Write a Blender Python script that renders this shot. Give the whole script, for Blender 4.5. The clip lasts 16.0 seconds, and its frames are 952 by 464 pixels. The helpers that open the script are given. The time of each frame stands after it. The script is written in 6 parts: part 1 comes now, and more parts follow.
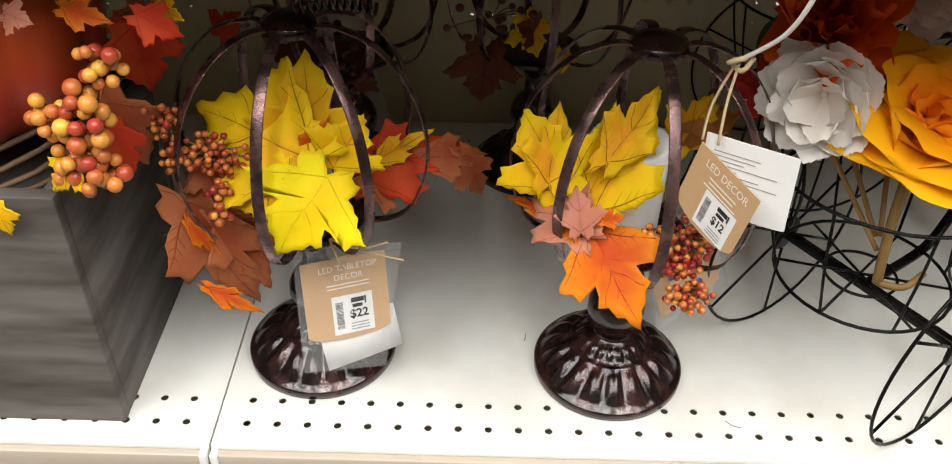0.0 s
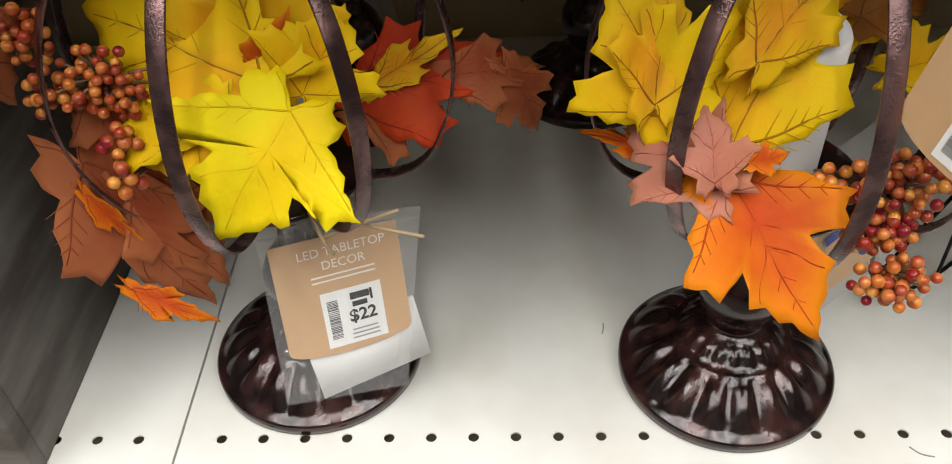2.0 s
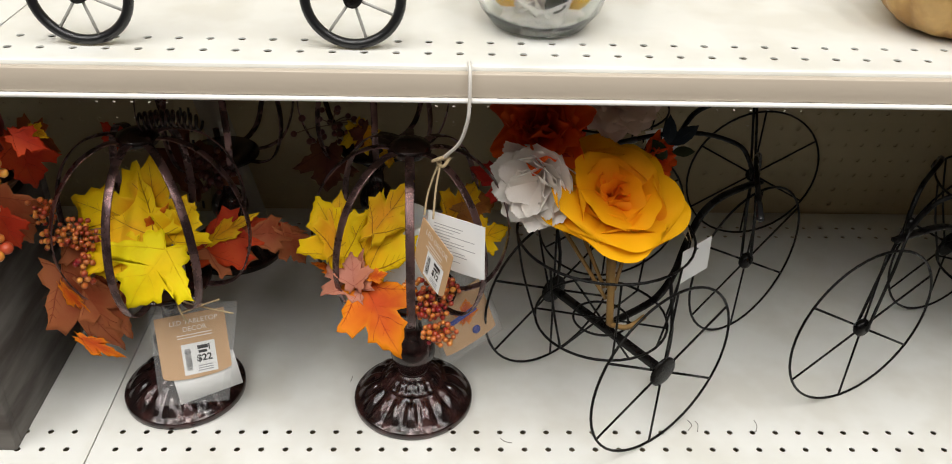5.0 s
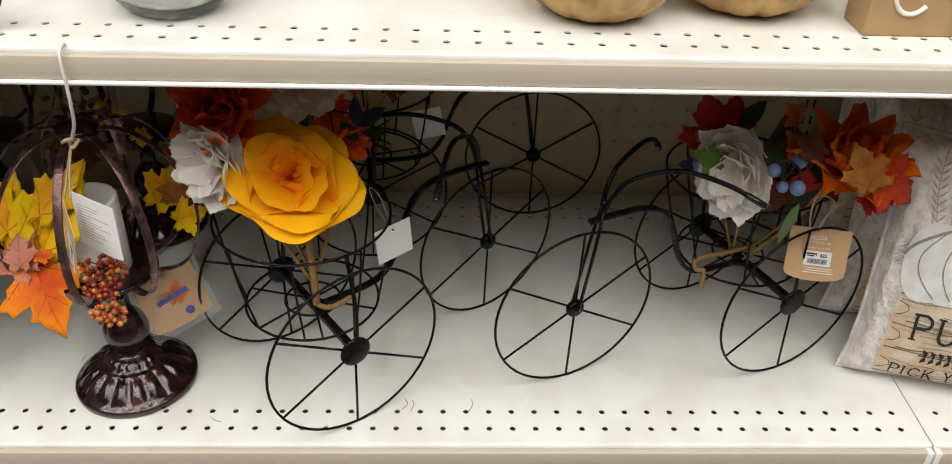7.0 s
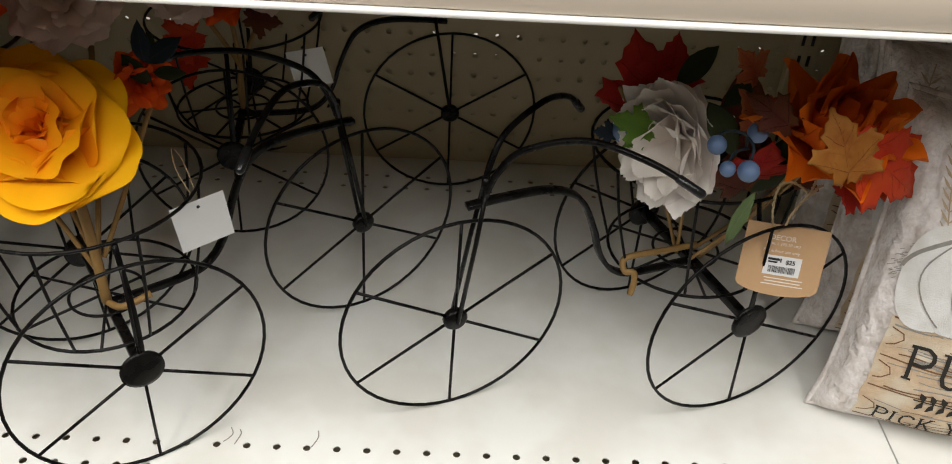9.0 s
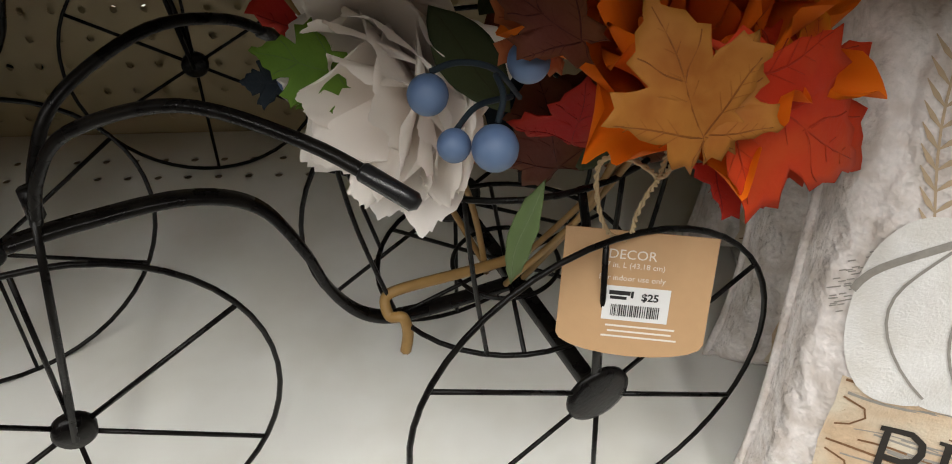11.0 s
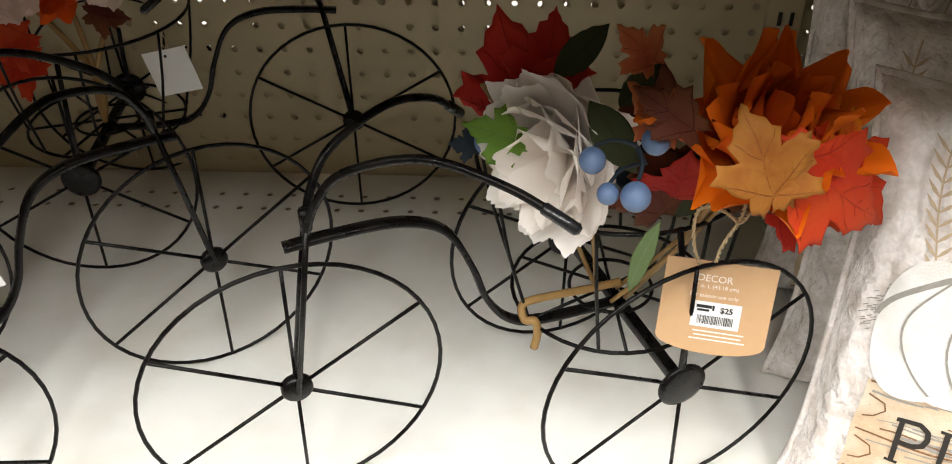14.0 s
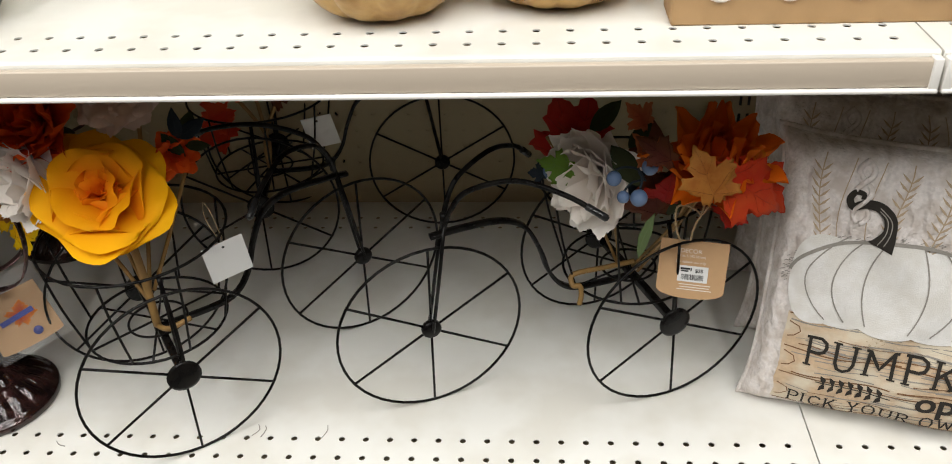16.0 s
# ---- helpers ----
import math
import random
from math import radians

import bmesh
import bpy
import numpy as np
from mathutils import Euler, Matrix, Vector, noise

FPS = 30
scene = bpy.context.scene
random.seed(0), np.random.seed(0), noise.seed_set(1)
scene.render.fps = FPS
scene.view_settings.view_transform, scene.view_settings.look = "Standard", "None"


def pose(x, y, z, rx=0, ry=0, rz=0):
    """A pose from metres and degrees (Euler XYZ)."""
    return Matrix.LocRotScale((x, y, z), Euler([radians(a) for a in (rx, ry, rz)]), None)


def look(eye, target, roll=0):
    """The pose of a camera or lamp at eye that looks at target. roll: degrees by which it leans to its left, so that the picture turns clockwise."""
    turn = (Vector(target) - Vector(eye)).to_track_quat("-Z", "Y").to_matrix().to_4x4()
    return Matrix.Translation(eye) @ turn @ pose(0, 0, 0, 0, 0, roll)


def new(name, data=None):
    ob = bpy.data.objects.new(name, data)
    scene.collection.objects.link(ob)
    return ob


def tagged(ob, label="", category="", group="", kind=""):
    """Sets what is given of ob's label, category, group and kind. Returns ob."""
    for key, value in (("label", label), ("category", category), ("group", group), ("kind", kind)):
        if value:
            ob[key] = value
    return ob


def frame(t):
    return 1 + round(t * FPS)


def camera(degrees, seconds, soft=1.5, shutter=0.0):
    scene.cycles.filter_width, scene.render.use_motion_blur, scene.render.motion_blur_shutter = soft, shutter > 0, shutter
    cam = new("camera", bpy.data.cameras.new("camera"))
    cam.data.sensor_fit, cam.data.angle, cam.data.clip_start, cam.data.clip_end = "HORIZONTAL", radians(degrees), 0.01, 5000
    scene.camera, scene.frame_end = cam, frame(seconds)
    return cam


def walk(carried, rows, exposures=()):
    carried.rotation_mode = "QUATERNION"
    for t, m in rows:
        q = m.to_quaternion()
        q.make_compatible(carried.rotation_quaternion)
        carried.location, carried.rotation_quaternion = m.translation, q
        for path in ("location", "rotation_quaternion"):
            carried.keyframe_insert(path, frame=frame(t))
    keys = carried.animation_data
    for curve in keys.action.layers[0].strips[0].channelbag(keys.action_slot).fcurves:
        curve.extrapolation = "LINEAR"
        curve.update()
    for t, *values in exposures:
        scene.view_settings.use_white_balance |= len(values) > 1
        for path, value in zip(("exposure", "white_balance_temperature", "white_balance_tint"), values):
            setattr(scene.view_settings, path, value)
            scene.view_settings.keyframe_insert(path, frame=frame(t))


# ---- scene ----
cam = camera(56.5, 16.0, soft=1.0)
PATH = [
    (0, (0.209, -0.461, 0.591), (0.221, 1.113, -0.642), 1.9),
    (0.5, (0.22, -0.406, 0.543), (0.204, 1.143, -0.723), -0.3),
    (1, (0.204, -0.303, 0.462), (0.161, 1.231, -0.82), -1.1),
    (1.5, (0.199, -0.264, 0.445), (0.129, 1.256, -0.853), -2.5),
    (2, (0.197, -0.262, 0.447), (0.137, 1.221, -0.893), -2.4),
    (2.5, (0.203, -0.284, 0.472), (0.141, 1.213, -0.853), -2.2),
    (3, (0.252, -0.392, 0.536), (0.175, 1.196, -0.677), -0.1),
    (5.5, (0.435, -0.669, 0.712), (0.516, 1.021, -0.355), 1.8),
    (6, (0.528, -0.677, 0.714), (0.599, 1.004, -0.367), 1.7),
    (6.5, (0.607, -0.671, 0.706), (0.686, 0.997, -0.394), 1.8),
    (7, (0.686, -0.661, 0.714), (0.756, 1.002, -0.394), 1.9),
    (7.5, (0.703, -0.645, 0.699), (0.779, 1.027, -0.396), 2.3),
    (8, (0.715, -0.554, 0.674), (0.777, 1.108, -0.436), 1.5),
    (8.5, (0.732, -0.488, 0.659), (0.781, 1.13, -0.517), 1.6),
    (9, (0.838, -0.444, 0.598), (0.859, 1.167, -0.587), 3.1),
    (9.5, (0.939, -0.394, 0.579), (0.918, 1.201, -0.628), 2.4),
    (11.8, (1.022, -0.091, 0.384), (1.076, 1.436, -0.906), -2.1),
    (12, (1.02, -0.09, 0.383), (1.073, 1.441, -0.902), -2.2),
    (12.5, (1.02, -0.092, 0.386), (1.057, 1.459, -0.876), -2.6),
    (13, (1.009, -0.123, 0.41), (1.033, 1.459, -0.813), -2.5),
    (13.5, (0.987, -0.201, 0.456), (0.987, 1.404, -0.737), 0.2),
    (14, (0.97, -0.288, 0.523), (0.885, 1.319, -0.664), -0.4),
    (14.5, (0.963, -0.358, 0.555), (0.837, 1.242, -0.639), -1.2),
    (15, (0.948, -0.42, 0.577), (0.816, 1.185, -0.61), -1.8),
    (15.5, (0.94, -0.524, 0.64), (0.8, 1.119, -0.491), -2.4),
    (16, (0.939, -0.593, 0.688), (0.805, 1.068, -0.418), -2.6),
]
# the clip's camera brightens and darkens its picture a little on the way
EXPOSURES = [(0, 0.08), (2.0, -0.12), (3.0, 0.04), (5.5, -0.37), (8.5, -0.25), (9.5, -0.2), (12.0, 0.26), (13.0, 0.42), (13.5, 0.55), (14.0, 0.80), (14.5, 0.25), (15.0, 0.06), (16.0, -0.24)]
walk(cam, [(t, look(eye, target, roll)) for t, eye, target, roll in PATH], EXPOSURES)

# ---- light: long ceiling strips over the aisles of the shop ----
world = bpy.data.worlds.new("shop_world")
world.use_nodes = True
world.node_tree.nodes["Background"].inputs[0].default_value = (0.9, 0.95, 1.0, 1)
world.node_tree.nodes["Background"].inputs[1].default_value = 0.001
scene.world = world


def strip_light(x, y, z, length, width, watts):
    data = bpy.data.lights.new("ceiling_strip_light", "AREA")
    data.shape, data.size, data.size_y, data.energy = "RECTANGLE", length, width, watts
    data.color = (1.0, 0.983, 0.945)
    ob = new("ceiling_strip_light", data)
    ob.matrix_world = pose(x, y, z, 0, 0, 0)
    return ob


for x in (-2.85, -1.35, 0.15, 1.65, 3.15):
    strip_light(x, -2.42, 3.98, 0.20, 4.1, 122)
strip_light(0.6, 4.2, 3.98, 4.0, 0.16, 300)


# ---- materials ----
def mat(name, color, rough=0.5, metal=0.0, var=0.12, scale=40.0, bump=0.0, bscale=None, spec=0.5, second=None, sscale=None, coat=0.0, trans=0.0, alpha=1.0, sub=0.0):
    """A principled material with colour variation at two scales and a fine relief, in object space (metres)."""
    m = bpy.data.materials.new(name)
    m.use_nodes = True
    nt = m.node_tree
    b = nt.nodes["Principled BSDF"]
    co = nt.nodes.new("ShaderNodeTexCoord")
    n1 = nt.nodes.new("ShaderNodeTexNoise")
    n1.inputs["Scale"].default_value, n1.inputs["Detail"].default_value = scale, 6
    nt.links.new(co.outputs["Object"], n1.inputs["Vector"])
    n2 = nt.nodes.new("ShaderNodeTexNoise")
    n2.inputs["Scale"].default_value, n2.inputs["Detail"].default_value = sscale or scale / 7, 3
    nt.links.new(co.outputs["Object"], n2.inputs["Vector"])
    mix = nt.nodes.new("ShaderNodeMix")
    mix.data_type = "RGBA"
    c = np.array(color)
    mix.inputs[6].default_value = (*np.clip(c * (1 - var), 0, 1), 1)
    mix.inputs[7].default_value = (*np.clip(c * (1 + var), 0, 1), 1)
    nt.links.new(n1.outputs["Fac"], mix.inputs[0])
    out = mix.outputs[2]
    if second is not None:
        ramp = nt.nodes.new("ShaderNodeMapRange")
        ramp.inputs[1].default_value, ramp.inputs[2].default_value = 0.42, 0.62
        nt.links.new(n2.outputs["Fac"], ramp.inputs[0])
        mx = nt.nodes.new("ShaderNodeMix")
        mx.data_type = "RGBA"
        nt.links.new(ramp.outputs[0], mx.inputs[0])
        nt.links.new(out, mx.inputs[6])
        mx.inputs[7].default_value = (*second, 1)
        out = mx.outputs[2]
    nt.links.new(out, b.inputs["Base Color"])
    b.inputs["Roughness"].default_value, b.inputs["Metallic"].default_value = rough, metal
    b.inputs["Specular IOR Level"].default_value = spec
    b.inputs["Coat Weight"].default_value = coat
    b.inputs["Transmission Weight"].default_value = trans
    b.inputs["Alpha"].default_value = alpha
    if sub:
        b.inputs["Subsurface Weight"].default_value = sub
        b.inputs["Subsurface Radius"].default_value = (0.01, 0.008, 0.006)
    rr = nt.nodes.new("ShaderNodeMapRange")
    rr.inputs[3].default_value, rr.inputs[4].default_value = max(0.02, rough - 0.08), min(1, rough + 0.08)
    nt.links.new(n2.outputs["Fac"], rr.inputs[0])
    nt.links.new(rr.outputs[0], b.inputs["Roughness"])
    if bump:
        n3 = nt.nodes.new("ShaderNodeTexNoise")
        n3.inputs["Scale"].default_value, n3.inputs["Detail"].default_value = bscale or scale * 4, 5
        nt.links.new(co.outputs["Object"], n3.inputs["Vector"])
        bp = nt.nodes.new("ShaderNodeBump")
        bp.inputs["Strength"].default_value, bp.inputs["Distance"].default_value = bump, 0.001
        nt.links.new(n3.outputs["Fac"], bp.inputs["Height"])
        nt.links.new(bp.outputs[0], b.inputs["Normal"])
    return m


def tinted(m, attr, color, amount=1.0):
    """Lays a second colour over a material where the mesh carries the named attribute (veins, rims)."""
    nt = m.node_tree
    b = nt.nodes["Principled BSDF"]
    old = b.inputs["Base Color"].links[0].from_socket
    at = nt.nodes.new("ShaderNodeAttribute")
    at.attribute_name = attr
    mul = nt.nodes.new("ShaderNodeMath")
    mul.operation = "MULTIPLY"
    mul.inputs[1].default_value = amount
    nt.links.new(at.outputs["Fac"], mul.inputs[0])
    mx = nt.nodes.new("ShaderNodeMix")
    mx.data_type = "RGBA"
    nt.links.new(mul.outputs[0], mx.inputs[0])
    nt.links.new(old, mx.inputs[6])
    mx.inputs[7].default_value = (*color, 1)
    nt.links.new(mx.outputs[2], b.inputs["Base Color"])
    return m


def by_piece(m, amount=0.25, hue=0.02):
    """Lets alike pieces differ a little in lightness and hue."""
    nt = m.node_tree
    b = nt.nodes["Principled BSDF"]
    old = b.inputs["Base Color"].links[0].from_socket
    info = nt.nodes.new("ShaderNodeObjectInfo")
    hsv = nt.nodes.new("ShaderNodeHueSaturation")
    r1, r2 = nt.nodes.new("ShaderNodeMapRange"), nt.nodes.new("ShaderNodeMapRange")
    r1.inputs[3].default_value, r1.inputs[4].default_value = 1 - amount, 1 + amount
    r2.inputs[3].default_value, r2.inputs[4].default_value = 0.5 - hue, 0.5 + hue
    nt.links.new(info.outputs["Random"], r1.inputs[0])
    nt.links.new(info.outputs["Random"], r2.inputs[0])
    nt.links.new(r1.outputs[0], hsv.inputs["Value"])
    nt.links.new(r2.outputs[0], hsv.inputs["Hue"])
    nt.links.new(old, hsv.inputs["Color"])
    nt.links.new(hsv.outputs[0], b.inputs["Base Color"])
    return m


M_DECK = mat("white_shelf_enamel", (0.76, 0.755, 0.715), 0.42, var=0.03, scale=9, bump=0.06, bscale=900, second=(0.69, 0.675, 0.62), sscale=13)
M_RAIL = mat("beige_price_channel", (0.52, 0.445, 0.36), 0.38, var=0.03, scale=14, bump=0.03, bscale=400)
M_LIP = mat("white_plastic_lip", (0.80, 0.78, 0.74), 0.35, var=0.02, scale=20)
M_PANEL = mat("tan_pegboard_enamel", (0.46, 0.385, 0.235), 0.55, var=0.05, scale=6, bump=0.05, bscale=600)
M_GREY = mat("grey_steel", (0.42, 0.41, 0.38), 0.5, var=0.06, scale=30)
# underside colour set dark and warm to deepen the shade at the shelf's back
M_UNDER_SHADE = mat("bounce_darkened_underside", (0.25, 0.20, 0.12), 0.6, var=0.06, scale=12)
M_DARK = mat("dark_gap", (0.03, 0.03, 0.03), 0.8)
# floor and wall colours of the unseen room are kept dark to limit bounce
M_FLOOR = mat("low_bounce_floor", (0.20, 0.19, 0.17), 0.35, var=0.08, scale=5)
M_SHOP = mat("low_bounce_wall", (0.10, 0.09, 0.08), 0.8, var=0.05, scale=3)
M_CEIL = mat("ceiling_tile_white", (0.75, 0.75, 0.73), 0.9, var=0.03, scale=6)
M_WIRE = mat("black_enamelled_wire", (0.0035, 0.003, 0.003), 0.28, var=0.3, scale=120, bump=0.15, bscale=500, second=(0.008, 0.007, 0.006), sscale=60, spec=0.14)
M_RUBBER = mat("black_rubber_grip", (0.010, 0.010, 0.011), 0.28, var=0.2, scale=80)
M_BRONZE = mat("oil_rubbed_bronze", (0.012, 0.0065, 0.0065), 0.13, metal=0.3, var=0.4, scale=140, bump=0.10, bscale=900, second=(0.050, 0.020, 0.018), sscale=62, spec=0.8)
M_RIB = mat("brushed_bronze_strip", (0.095, 0.057, 0.056), 0.27, metal=0.85, var=0.45, scale=160, bump=0.25, bscale=900, second=(0.24, 0.14, 0.135), sscale=60)
M_CANDLE = mat("white_wax", (0.86, 0.85, 0.83), 0.5, var=0.02, scale=30, sub=0.15)
M_KRAFT = mat("kraft_card", (0.53, 0.33, 0.17), 0.75, var=0.05, scale=160, bump=0.1, bscale=900)
M_WHITE = mat("white_paper", (0.78, 0.78, 0.77), 0.65, var=0.02, scale=60)
M_INK = mat("black_ink", (0.015, 0.015, 0.015), 0.6)
M_INKW = mat("white_ink", (0.80, 0.74, 0.66), 0.6)
M_INKB = mat("blue_ink", (0.03, 0.05, 0.28), 0.6)
M_GREYINK = mat("grey_ink", (0.32, 0.32, 0.33), 0.6)
M_STRING = mat("jute_string", (0.50, 0.38, 0.22), 0.9, var=0.25, scale=300, bump=0.5, bscale=900)
M_CORD = mat("white_cord", (0.74, 0.70, 0.64), 0.6, var=0.05, scale=100)
M_BARN = mat("grey_barn_wood", (0.135, 0.118, 0.105), 0.72, var=0.35, scale=22, bump=0.35, bscale=120, second=(0.085, 0.075, 0.068), sscale=9)
grain_nt = M_BARN.node_tree
grain_map = grain_nt.nodes.new("ShaderNodeMapping")
grain_map.inputs["Scale"].default_value = (4, 5, 26)
grain_nt.links.new(grain_nt.nodes["Texture Coordinate"].outputs["Object"], grain_map.inputs["Vector"])
grain = grain_nt.nodes.new("ShaderNodeTexNoise")
grain.inputs["Scale"].default_value, grain.inputs["Detail"].default_value = 1.6, 9
grain_nt.links.new(grain_map.outputs[0], grain.inputs["Vector"])
grain_ramp = grain_nt.nodes.new("ShaderNodeMapRange")
grain_ramp.inputs[1].default_value, grain_ramp.inputs[2].default_value = 0.36, 0.66
grain_nt.links.new(grain.outputs["Fac"], grain_ramp.inputs[0])
grain_mix = grain_nt.nodes.new("ShaderNodeMix")
grain_mix.data_type = "RGBA"
grain_nt.links.new(grain_ramp.outputs[0], grain_mix.inputs[0])
grain_mix.inputs[6].default_value = (0.060, 0.048, 0.040, 1)
grain_mix.inputs[7].default_value = (0.17, 0.155, 0.14, 1)
grain_nt.links.new(grain_mix.outputs[2], grain_nt.nodes["Principled BSDF"].inputs["Base Color"])
M_TWIG = mat("floral_stem_brown", (0.27, 0.155, 0.045), 0.6, var=0.3, scale=90, bump=0.3, bscale=300)
M_VINE = mat("grapevine", (0.17, 0.10, 0.055), 0.7, var=0.35, scale=80, bump=0.3, bscale=300)
M_PUMPKIN = mat("red_lacquered_pumpkin", (0.42, 0.028, 0.012), 0.38, var=0.25, scale=30, bump=0.15, bscale=160, second=(0.50, 0.07, 0.015), sscale=9)
M_GOLD = mat("gold_painted_pumpkin", (0.52, 0.33, 0.12), 0.42, metal=0.25, var=0.3, scale=60, bump=0.6, bscale=160, second=(0.36, 0.20, 0.06), sscale=35)
M_KNIT = mat("pale_knit_fabric", (0.78, 0.73, 0.705), 0.95, var=0.26, scale=320, bump=1.0, bscale=380, second=(0.64, 0.575, 0.53), sscale=70)
nt = M_KNIT.node_tree
wave = nt.nodes.new("ShaderNodeTexWave")
wave.bands_direction = "X"
for key, val in (("Scale", 22.0), ("Distortion", 5.0), ("Detail", 3.0), ("Detail Scale", 2.5)):
    wave.inputs[key].default_value = val
nt.links.new(nt.nodes["Texture Coordinate"].outputs["Object"], wave.inputs["Vector"])
ridge = nt.nodes.new("ShaderNodeBump")
ridge.inputs["Strength"].default_value, ridge.inputs["Distance"].default_value = 0.7, 0.003
nt.links.new(wave.outputs["Fac"], ridge.inputs["Height"])
nt.links.new(nt.nodes["Principled BSDF"].inputs["Normal"].links[0].from_socket, ridge.inputs["Normal"])
nt.links.new(ridge.outputs[0], nt.nodes["Principled BSDF"].inputs["Normal"])
M_LOG = mat("woven_wood_print", (0.60, 0.44, 0.29), 0.95, var=0.22, scale=200, bump=0.7, bscale=700, second=(0.68, 0.60, 0.47), sscale=30)
M_PWHITE = mat("woven_white_pumpkin_print", (0.80, 0.79, 0.77), 0.95, var=0.06, scale=300, bump=0.7, bscale=800, second=(0.72, 0.70, 0.66), sscale=40)
M_PTAN = mat("tan_woven_thread", (0.47, 0.36, 0.24), 0.95, var=0.2, scale=300)
M_PGREY = mat("grey_woven_thread", (0.30, 0.28, 0.25), 0.95, var=0.3, scale=300)
M_PBLK = mat("black_woven_thread", (0.022, 0.018, 0.014), 0.95, var=0.3, scale=300)
M_PNAVY = mat("navy_woven_thread", (0.02, 0.03, 0.12), 0.9, var=0.3, scale=200)
M_PBROWN = mat("brown_woven_thread", (0.20, 0.10, 0.045), 0.95, var=0.3, scale=300)
M_BLOCK = mat("brown_wood_block", (0.42, 0.26, 0.12), 0.6, var=0.15, scale=40, bump=0.2)
M_BERRY = by_piece(mat("orange_red_berry", (0.34, 0.040, 0.012), 0.3, var=0.35, scale=160, second=(0.50, 0.15, 0.035), sscale=90), 0.4, 0.025)
M_BERRYD = by_piece(mat("burgundy_berry", (0.10, 0.014, 0.012), 0.35, var=0.3, scale=120), 0.3)
M_BERRYG = by_piece(mat("mixed_autumn_berry", (0.56, 0.14, 0.035), 0.3, var=0.3, scale=120, second=(0.58, 0.22, 0.04), sscale=40), 0.3, 0.03)
M_BLUE = mat("dusty_blue_berry", (0.075, 0.125, 0.24), 0.55, var=0.15, scale=90, second=(0.11, 0.17, 0.29), sscale=40)

LEAF = dict(
    lemon=((0.86, 0.60, 0.003), (0.86, 0.72, 0.006), (0.76, 0.50, 0.004)),
    yellow=((0.84, 0.45, 0.003), (0.86, 0.58, 0.004), (0.30, 0.10, 0.008)),
    gold=((0.76, 0.32, 0.005), (0.82, 0.50, 0.008), (0.26, 0.08, 0.012)),
    orange=((0.56, 0.065, 0.006), (0.68, 0.14, 0.006), (0.42, 0.05, 0.01)),
    rust=((0.33, 0.065, 0.024), (0.40, 0.12, 0.05), (0.26, 0.05, 0.02)),
    red=((0.52, 0.035, 0.012), (0.60, 0.08, 0.018), (0.38, 0.03, 0.012)),
    crimson=((0.40, 0.010, 0.010), (0.46, 0.03, 0.015), (0.20, 0.01, 0.01)),
    pink=((0.52, 0.20, 0.14), (0.46, 0.15, 0.08), (0.32, 0.07, 0.05)),
    dark=((0.12, 0.028, 0.018), (0.15, 0.05, 0.02), (0.06, 0.01, 0.01)),
    brown=((0.40, 0.155, 0.028), (0.32, 0.105, 0.018), (0.22, 0.07, 0.015)),
    green=((0.12, 0.23, 0.03), (0.15, 0.27, 0.035), (0.12, 0.20, 0.06)),
    sage=((0.12, 0.17, 0.07), (0.14, 0.20, 0.08), (0.18, 0.24, 0.12)),
    olive=((0.035, 0.042, 0.016), (0.04, 0.05, 0.02), (0.03, 0.03, 0.01)),
    navy=((0.016, 0.024, 0.034), (0.02, 0.03, 0.04), (0.03, 0.04, 0.05)),
)
RIM = dict(lemon=(0.85, 0.68, 0.004), yellow=(0.84, 0.60, 0.004), gold=(0.86, 0.58, 0.008), orange=(0.82, 0.30, 0.006), rust=(0.46, 0.15, 0.05), red=(0.62, 0.05, 0.012), pink=(0.56, 0.24, 0.15), brown=(0.42, 0.17, 0.03))
M_LEAF = {}
for key, (c1, c2, c3) in LEAF.items():
    M_LEAF[key] = tinted(mat(key + "_cloth_leaf", c1, 0.62, spec=0.18, var=0.16, scale=70, bump=1.0 if key == "brown" else 0.35, bscale=150 if key == "brown" else 420, second=c2, sscale=60 if key == "brown" else 22), "vein", c3, 0.75)
    tinted(M_LEAF[key], "rim", RIM.get(key, c2), 0.7)


def thin(m, amount):
    """Cloth so thin that light from behind shows through it."""
    nt = m.node_tree
    b = nt.nodes["Principled BSDF"]
    tr, mx = nt.nodes.new("ShaderNodeBsdfTranslucent"), nt.nodes.new("ShaderNodeMixShader")
    nt.links.new(b.inputs["Base Color"].links[0].from_socket, tr.inputs["Color"])
    mx.inputs[0].default_value = amount
    nt.links.new(b.outputs[0], mx.inputs[1])
    nt.links.new(tr.outputs[0], mx.inputs[2])
    nt.links.new(mx.outputs[0], nt.nodes["Material Output"].inputs["Surface"])
    return m


for key in M_LEAF:
    thin(M_LEAF[key], 0.22)
PETAL = dict(
    rose=((0.93, 0.47, 0.002), (0.80, 0.13, 0.002)),
    white=((0.92, 0.875, 0.83), (0.90, 0.80, 0.72)),
    pinkwhite=((0.70, 0.55, 0.48), (0.62, 0.42, 0.36)),
    orange=((0.80, 0.115, 0.010), (0.66, 0.05, 0.008)),
    tangerine=((0.80, 0.17, 0.006), (0.46, 0.018, 0.006)),
    scarlet=((0.55, 0.020, 0.012), (0.40, 0.010, 0.010)),
)
M_PETAL = {}
for key, (c1, c2) in PETAL.items():
    M_PETAL[key] = tinted(mat(key + "_cloth_petal", c1, 0.7, spec=0.15, var=0.07, scale=50, bump=0.2, bscale=350, sub=0.0), "heart", c2, 0.9)
    thin(M_PETAL[key], 0.18)

